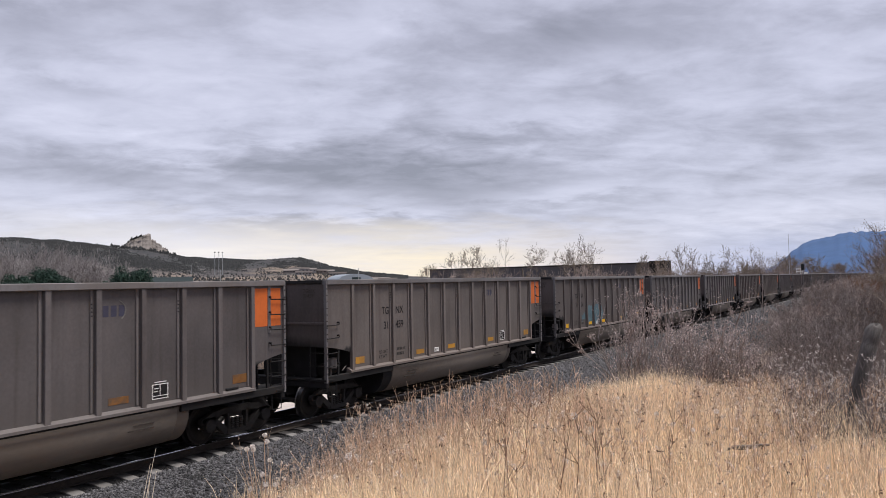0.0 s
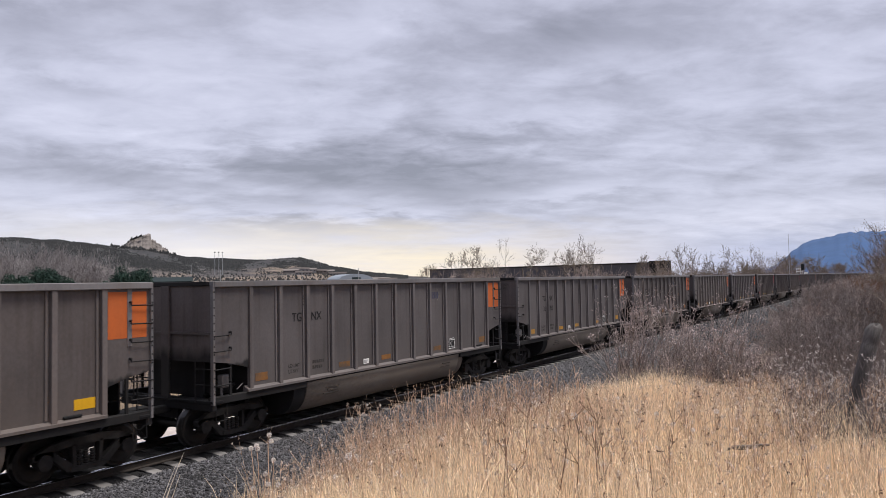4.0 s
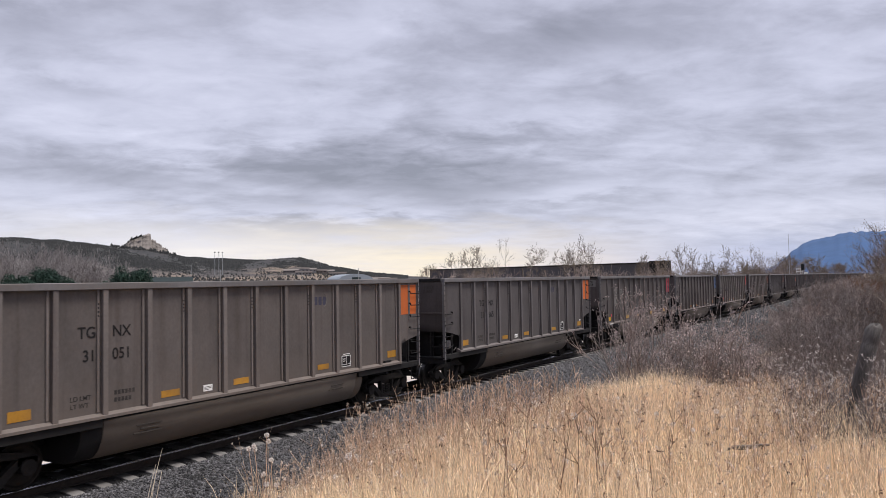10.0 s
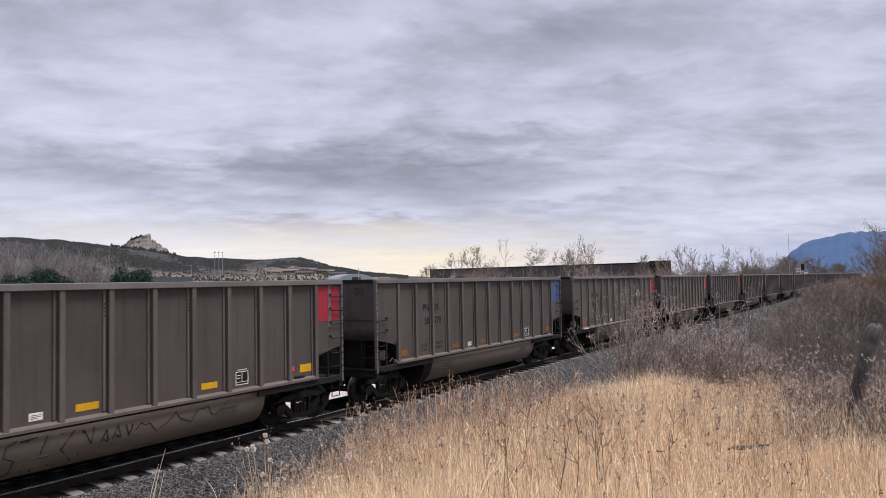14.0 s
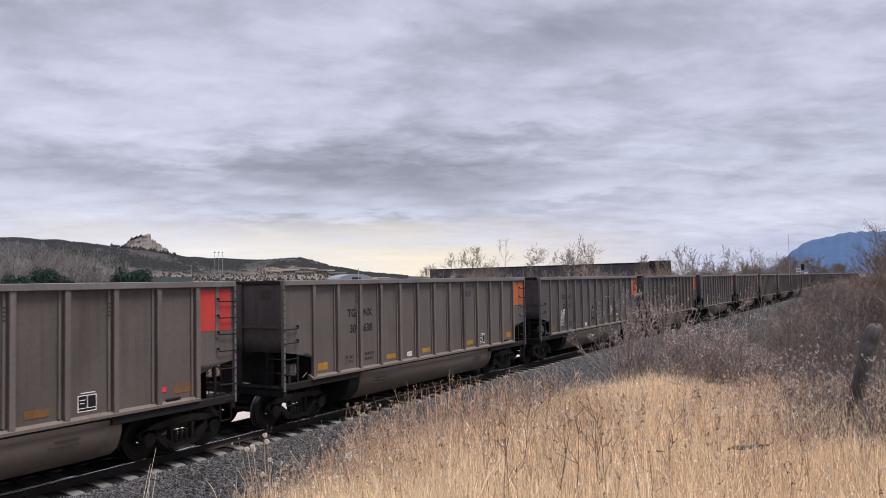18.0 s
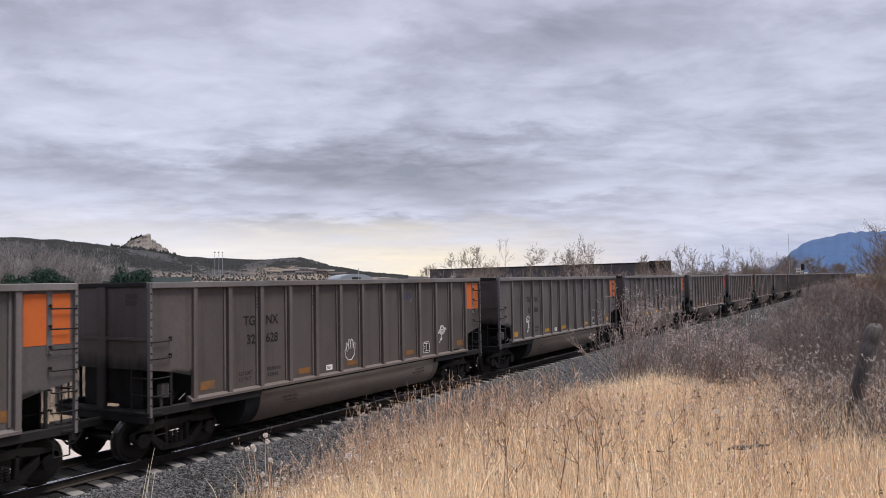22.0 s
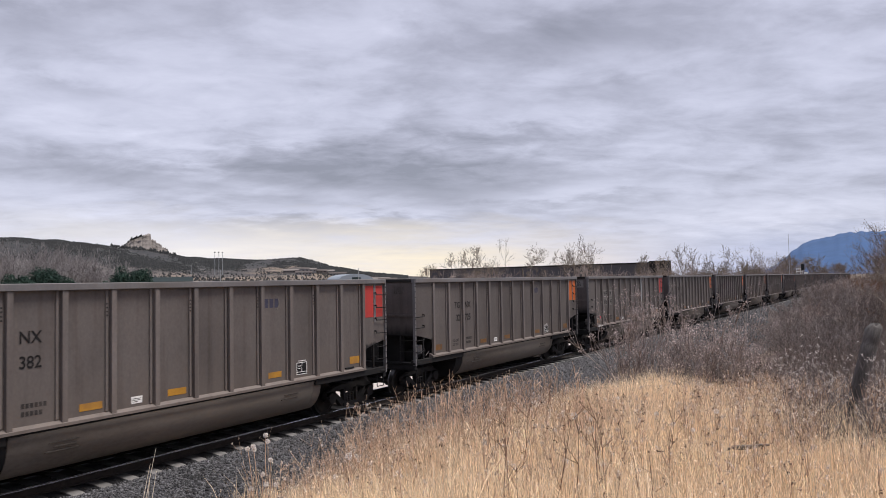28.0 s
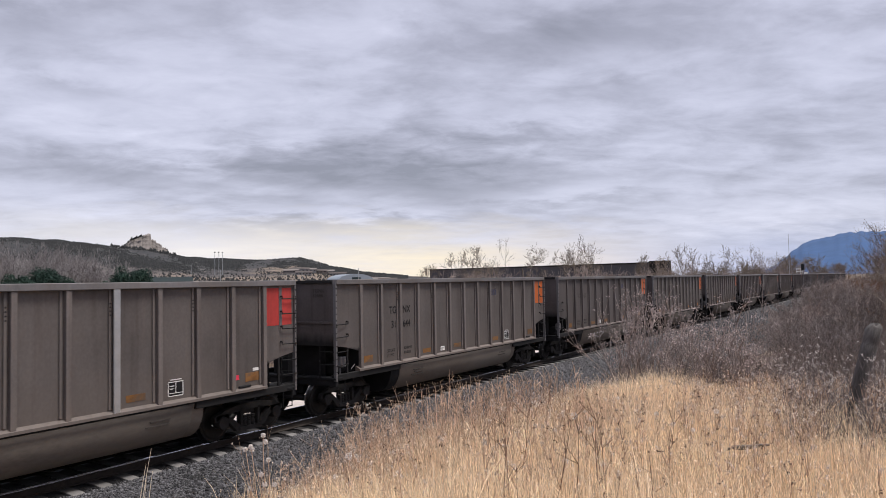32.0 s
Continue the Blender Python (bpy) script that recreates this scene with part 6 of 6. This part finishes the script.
def build_weeds():
    rng = np.random.default_rng(41)
    segs, heads = [], []
    for _ in range(15000):
        r, a = 5 + 17 * rng.random(), math.radians(rng.uniform(-2, 58))
        x, y = r * math.cos(a), r * math.sin(a)
        if a > math.radians(42.0 + 3.5 * rng.random() ** 2) or (math.radians(1.6) < a < math.radians(4.4) and 8.5 < r < 12.6):
            continue
        edge = 10.5 - 1.6 * float(smooth((x - 11) / 8)) + 0.4 * math.sin(x * 1.9)
        if y > edge or rng.random() > 0.058 * (1 - 0.7 * smooth((r - 11) / 4)) + (0.62 - 0.42 * smooth((a - 0.63) / 0.1)) * smooth((y - edge + 2.6) / 1.4) * (0.25 + 0.75 * smooth((a - 0.3) / 0.15)) + 0.04 * smooth((r - 13) / 5) + 0.36 * smooth((3.0 - y) / 2) * smooth((r - 8) / 3):
            continue
        weed_segments(rng, x, y, on_bank(x, y), rng.uniform(0.45, 0.85) + 0.85 * float(smooth((y - edge + 2.4) / 1.5)) * rng.random(), segs, heads)
    for az, d, h in ((40.3, 13.2, 1.05), (40.5, 13.3, 0.8), (30.6, 15.4, 1.15), (25.1, 18.0, 1.35), (24.6, 18.2, 1.2), (20.5, 11.0, 1.1), (19.8, 10.5, 1.0), (23.4, 11.5, 1.0)):
        weed_segments(rng, d * math.cos(radians(az)), d * math.sin(radians(az)), on_bank(d * math.cos(radians(az)), d * math.sin(radians(az))), h, segs, heads, 7)
    # the tall fringe that stands up before the gravel
    plumes = []
    for _ in range(580):
        az, r = rng.uniform(18, 41.5), rng.uniform(7.2, 13.0)
        x, y = r * math.cos(radians(az)), r * math.sin(radians(az))
        top = float(np.interp(az, [18, 23, 27, 32, 36, 40, 44, 46], [-7.4, -6.5, -6.9, -7.2, -10.0, -12.2, -14.6, -16.0])) - rng.exponential(2.8)
        h = 3.7 + r * math.tan(radians(top)) - on_bank(x, y)
        if 0.45 < h < 1.75:
            plume_segments(rng, x, y, on_bank(x, y), h, plumes)
    tagged(new("weed_plumes", cloud_mesh("weed_plumes", *sticks(plumes), PLUME)), "tan and rust dry weed plumes along the gravel's edge", "weeds", kind="stuff")
    ob = new("weed_stalks", cloud_mesh("weed_stalks", *sticks(segs), STALK))
    tagged(ob, "dry reddish brown weed stalks along the edge of the grass", "weeds", kind="stuff")
    pts = np.array(heads)
    many = np.where(rng.random(len(pts)) < 0.10 + 0.18 * (pts[:, 1] > 0.72 * pts[:, 0]), 20, 6)
    big = np.repeat(many > 4, many)
    pts = np.repeat(pts, many, 0)
    pts = pts + rng.normal(0, 1, (len(pts), 3)) * np.where(big, 0.010, 0.008)[:, None]
    v, f = flakes(pts, np.where(big, 0.008, 0.0085), rng)
    dark = np.repeat((rng.random(len(heads)) < 0.34) & (many < 7), many * 2)
    # a few thistles with round woolly heads
    pick = rng.random(len(heads)) < 0.008
    woolly = np.array(heads)[pick]
    ball = rng.normal(size=(len(woolly), 90, 3))
    ball *= 0.022 / np.linalg.norm(ball, axis=2, keepdims=True)
    wv, wf = flakes((woolly[:, None] + ball).reshape(-1, 3), np.full(len(woolly) * 90, 0.006), rng)
    tagged(new("thistle_heads", cloud_mesh("thistle_heads", wv, wf, WOOL)), "round white woolly thistle heads on dry stalks", "weeds", kind="stuff")
    ob = new("dark_seed_heads", cloud_mesh("dark_seed_heads", v, f[dark], SEED))
    tagged(ob, "small dark seed heads on the weed stalks", "weeds", kind="stuff")
    f = f[~dark]
    ob = new("seed_heads", cloud_mesh("seed_heads", v, f, FLUFF))
    tagged(ob, "pale fluffy seed heads on the dry weeds", "weeds", kind="stuff")


def build_seed_stalks():
    """Tall branched dead stems standing out of the grass, with dark round heads and a few white ones."""
    rng = np.random.default_rng(53)
    segs, heads = [], []
    for _ in range(22):
        az, r = rng.uniform(6, 27), rng.uniform(5.0, 8.5)
        x, y = r * math.cos(radians(az)), r * math.sin(radians(az))
        h = 3.7 + r * math.tan(radians(rng.uniform(-13.5, -8.6))) - on_bank(x, y)
        if 0.45 < h < 1.15:
            weed_segments(rng, x, y, on_bank(x, y), h, segs, heads, 5)
    tagged(new("seed_stalks", cloud_mesh("seed_stalks", *sticks(segs), RUSSET)), "tall dead brown branched stalks in the dry grass", "weeds", kind="stuff")
    pts = np.array(heads)
    pts = pts[rng.random(len(pts)) < 0.42]
    white = rng.random(len(pts)) < 0.14
    for name, some, size, mat, label in (("round_seed_heads", pts[~white], 0.0065, DEADLEAF, "round brown seed heads on tall dead stalks"), ("woolly_seed_heads", pts[white], 0.019, WOOL, "round white woolly heads on tall dead stalks")):
        ball = rng.normal(size=(len(some), 70, 3))
        ball *= size / np.linalg.norm(ball, axis=2, keepdims=True)
        tagged(new(name, cloud_mesh(name, *flakes((some[:, None] + ball).reshape(-1, 3), np.full(len(some) * 70, 0.004), rng), mat)), label, "weeds", kind="stuff")


def build_fallen_branch():
    """A short dark piece of bark caught in the grass."""
    bm = bmesh.new()
    last = Vector((-0.20, 0, 0))
    for k, (x, z, r) in enumerate(((-0.12, 0.03, 0.016), (0.0, 0.035, 0.024), (0.10, 0.06, 0.020), (0.19, 0.065, 0.010))):
        rod(bm, last, (x, 0.01 * k, z), 0.012 if k == 0 else r, r, 7)
        last = Vector((x, 0.01 * k, z))
    ob = tagged(new("fallen_branch", mesh_of("fallen_branch", bm, BARK)), "short dark broken branch caught in the dry grass", "branch")
    p = polar(9.0, 7.7)
    ob.matrix_basis = pose(p.x, p.y, on_bank(p.x, p.y) + 0.34, 0, 0, -81)


def build_thistles():
    """Dark-stemmed weeds with pale heads, between the grass and the brush round the post."""
    rng = np.random.default_rng(47)
    segs, heads = [], []
    for _ in range(520):
        az, r = 0.2 + 6.6 * rng.random() ** 1.1, rng.uniform(10.5, 17)
        x, y = r * math.cos(radians(az)), r * math.sin(radians(az))
        if 2.0 < az < 4.0 and r < 12.9:
            continue
        h = 3.7 + r * math.tan(radians(rng.uniform(-10.5, -5.4))) - on_bank(x, y)
        if 0.35 < h < 1.35:
            weed_segments(rng, x, y, on_bank(x, y), h, segs, heads, 5)
    tagged(new("thistle_stalks", cloud_mesh("thistle_stalks", *sticks(segs), DARKTWIG)), "tangled grey-brown weed stalks round the old post", "weeds", kind="stuff")
    pts = np.array(heads)
    pts = np.repeat(pts[rng.random(len(pts)) < 0.30], 10, 0)
    pts = pts + rng.normal(0, 0.012, pts.shape)
    tagged(new("pale_seed_heads", cloud_mesh("pale_seed_heads", *flakes(pts, np.full(len(pts), 0.008), rng), WOOL)), "pale seed heads scattered through the brown weeds", "weeds", kind="stuff")


def scrub(name, x, y, z, h, r, mat, label, seed, twigs=5):
    """A thicket of upright twiggy stems, one mesh."""
    rng = np.random.default_rng(seed)
    n = len(x)
    p = np.stack([x, y, z - 0.05], -1)
    q = p + np.stack([rng.normal(0, 0.22, n), rng.normal(0, 0.22, n), np.ones(n)], -1) * h[:, None]
    rows = [np.concatenate([p, q, np.full((n, 1), 1.0), np.full((n, 1), 0.5)], 1)]
    for _ in range(twigs):
        u = rng.uniform(0.3, 0.95, (n, 1))
        a = p + (q - p) * u
        b = a + rng.normal(0, 0.22, (n, 3)) * h[:, None] + np.stack([np.zeros(n), np.zeros(n), 0.2 * h], -1)
        rows.append(np.concatenate([a, b, np.full((n, 1), 0.6), np.full((n, 1), 0.35)], 1))
    s = np.concatenate(rows)
    s[:, 6:] *= np.tile(r, twigs + 1)[:, None]
    return tagged(new(name, cloud_mesh(name, *sticks(s), mat)), label, "brush", kind="stuff")


def build_scrub():
    rng = np.random.default_rng(61)
    n = 7000
    x, y = 24 + 90 * rng.random(n) ** 1.3, rng.uniform(-9, 6.5, n)
    keep = y < 6.0 - 0.7 * smooth((x - 24) / 40) + rng.normal(0, 0.3, n)
    x, y = x[keep], y[keep]
    scrub("bank_brush", x, y, ground_height(x, y), rng.uniform(0.5, 1.3, len(x)), 0.003 + 0.00008 * x, TWIG, "tangled leafless brown brush over the bank", 62)
    n = 5200
    x, y = 3 + 90 * rng.random(n) ** 1.2, rng.uniform(24.2, 34.0, n)
    scrub("far_side_brush", x, y, ground_height(x, y), rng.uniform(0.6, 1.6, n), np.full(n, 0.010), DARKTWIG, "dull brown brush on the far side of the track", 63)
    n = 2600
    d, a = 9.2 + 9 * rng.random(n), np.radians(-2 + 8.5 * rng.random(n) ** 1.25)
    keep = (d > 12.6) | (a < math.radians(2.2)) | (a > math.radians(4.2))
    d, a = d[keep], a[keep]
    x, y = d * np.cos(a), d * np.sin(a)
    scrub("post_brush", x, y, ground_height(x, y), rng.uniform(0.25, 0.62, len(x)), np.full(len(x), 0.005), DARKTWIG, "low tangled brown brush round the old post", 66)
    n = 900
    x, y = 24 + 50 * rng.random(n), rng.uniform(7.0, 11.0, n)
    scrub("gravel_weeds", x, y, ground_height(x, y), rng.uniform(0.1, 0.4, n), np.full(n, 0.004), STALK, "sparse dry weeds in the gravel", 64, 3)


def build_stalk():
    """Tall bent grass stems that swing in the wind, with one blade arching over."""
    base = polar(52.4, 6.0)
    z = on_bank(base.x, base.y)
    ob = tagged(new("grass_stalk"), "tall pale bent grass stems swaying in the wind", "grass")
    for k, (dx, h, bend) in enumerate(((0.0, 1.10, 0.087), (0.05, 0.93, 0.05), (-0.02, 0.98, 0.075), (0.03, 0.86, 0.03))):
        segs, p = [], (dx, 0, 0)
        for i in range(10):
            u = (i + 1) / 10
            q = (dx + bend * u * u, 0.02 * k * u, h * u)
            segs.append((*p, *q, 0.0062 * (1.1 - u * 0.75), 0.0062 * (1.0 - u * 0.75)))
            p = q
        part("stem", cloud_mesh("stem", *sticks(segs), PALESTEM), None, ob)
    segs, p = [], (0.02, 0, 0.5)
    for i in range(8):
        a = math.pi * (i + 1) / 9
        q = (0.02 + 0.14 * (1 - math.cos(a)) * 0.5 + 0.03 * i / 8, 0, 0.5 + 0.19 * math.sin(a))
        segs.append((*p, *q, 0.0035, 0.003))
        p = q
    part("blade", cloud_mesh("blade", *sticks(segs), PALESTEM), None, ob)
    ob.matrix_basis = pose(base.x, base.y, z, 0, 0, 52.4 - 90)
    return ob


def build_thistle():
    """A tall dry thistle with round white woolly heads, nodding in the wind."""
    rng = np.random.default_rng(71)
    base = polar(43.5, 7.0)
    ob = tagged(new("thistle"), "tall dry thistle with round white woolly heads", "weed")
    for (x, h, knots) in ((0.0, 1.06, (0.0, 0.055)), (-0.15, 0.95, (0.0,)), (-0.10, 0.97, (0.0, 0.03)), (0.05, 0.84, (0.0,)), (-0.03, 0.72, (0.0, 0.09)), (0.09, 0.62, (0.0,)), (-0.13, 0.60, (0.0,))):
        segs, p = [], (x * 0.3, 0, 0)
        for i in range(6):
            u = (i + 1) / 6
            q = (x * (0.3 + 0.7 * u) + rng.normal(0, 0.004), rng.normal(0, 0.01), h * u)
            segs.append((*p, *q, 0.004, 0.0032))
            p = q
        stem = part("stem", cloud_mesh("stem", *sticks(segs), STALK), None, ob)
        for dz in knots:
            ball = rng.normal(size=(160, 3))
            ball *= 0.019 / np.linalg.norm(ball, axis=1, keepdims=True) * rng.uniform(0.8, 1.15, (160, 1))
            part("head", cloud_mesh("head", *flakes(ball + np.array([p[0] + 0.3 * dz, p[1], p[2] - dz]), np.full(160, 0.006), rng), WOOL), None, stem, "white woolly head")
    ob.matrix_basis = pose(base.x, base.y, on_bank(base.x, base.y), 0, 0, 43.5 - 90)
    return ob


def build_post():
    """The old leaning fence post in the brush."""
    bm = bmesh.new()
    rng = random.Random(9)
    k, rings = 16, []
    for h, r in ((0, 0.085), (0.3, 0.09), (0.5, 0.09), (0.8, 0.10), (1.0, 0.105), (1.2, 0.105), (1.34, 0.12), (1.38, 0.10), (1.45, 0.11), (1.62, 0.115), (1.68, 0.06)):
        rings.append([bm.verts.new((math.cos(2 * math.pi * i / k) * r * rng.uniform(0.94, 1.05), math.sin(2 * math.pi * i / k) * r * rng.uniform(0.94, 1.05), h + (rng.uniform(-0.05, 0.04) if h > 1.2 else 0))) for i in range(k)])
    for p, q in zip(rings, rings[1:]):
        for i in range(k):
            bm.faces.new((p[i], p[(i + 1) % k], q[(i + 1) % k], q[i]))
    bm.faces.new(rings[-1])
    for f in bm.faces:
        f.smooth = len(f.verts) == 4
    post = tagged(new("fence_post", mesh_of("fence_post", bm, WOOD)), "old grey leaning wooden fence post in the brush", "fence post")
    p = polar(2.95, 12.8)
    post.matrix_basis = pose(p.x, p.y, on_bank(p.x, p.y) + 0.02, 0, 0, 28) @ pose(0, 0, 0, 17, 0, 0)


def build_plants():
    build_far_trees()
    build_brush()
    build_grass()
    build_near_grass()
    build_weeds()
    build_thistles()
    build_seed_stalks()
    build_fallen_branch()
    build_post()
    build_scrub()


build_ground()
build_track()
build_background()
train = build_train()
build_stones()
build_plants()
stalk = build_stalk()
thistle = build_thistle()


def motions():
    tick = 1 / FPS
    times = [0, tick, 2 * tick, *range(1, 23), 22.8, 23, 23.2, *range(24, 32), 32 - 2 * tick, 32 - tick, 32]
    turns = [k * 2 * tick for k in range(481)]
    rolling = {}
    for n, one in train.items():
        walk(one, [(t, pose(front_of(n, t), TRACK_Y, 0)) for t in times])
        for truck in one.children:
            if not truck.name.startswith("truck"):
                continue
            for wheels in truck.children:
                if not wheels.name.startswith("wheelset"):
                    continue
                x = round(wheels.location.x, 2)
                if x not in rolling:
                    # alike wheelsets on every truck turn alike, so they share the first one's keys
                    walk(wheels, [(t, pose(x, 0, WHEEL_R, 0, -math.degrees(SPEED * t / WHEEL_R), 0)) for t in turns])
                    rolling[x] = wheels.animation_data.action
                else:
                    wheels.rotation_mode = "QUATERNION"
                    wheels.animation_data_create().action = rolling[x]
                    wheels.animation_data.action_slot = rolling[x].slots[0]
    # the wind in the stems: seconds and degrees of lean
    gusts = [(0, 6), (0.5, 7), (1, 10), (1.5, 14), (2, 21), (2.5, 18), (3, 23), (3.5, 27), (4.5, 22), (5.5, 26), (6, 27), (7, 25), (8, 23), (9, 10), (10, 10), (11, 13), (12, 9), (13, 8), (14, 12), (15, 8), (16, 12), (17, 19), (18, 6), (19, 1), (20, 4), (21, 2), (22, 5), (23, 3), (24, 5), (25, 2), (26, 5), (27, 3), (28, 6), (29, 2), (30, 4), (31, 1), (32, 3)]
    rest = stalk.matrix_basis.copy()
    walk(stalk, [(t, rest @ pose(0, 0, 0, 0, a * 0.56, 0)) for t, a in gusts])
    rest = thistle.matrix_basis.copy()
    walk(thistle, [(t, rest @ pose(0, 0, 0, 0, 0.10 * a - 1.2 + 0.5 * math.sin(t * 2.1), 0)) for t, a in gusts])
    for i, ob in enumerate([o for o in scene.objects if o.name.startswith("leggy_shrub")]):
        rest = ob.matrix_basis.copy()
        walk(ob, [(k * 0.5, rest @ pose(0, 0, 0, 0.5 * math.sin(k * 1.3 + i), 0.6 * math.sin(k * 0.9 + 2 * i), 0)) for k in range(65)])


motions()
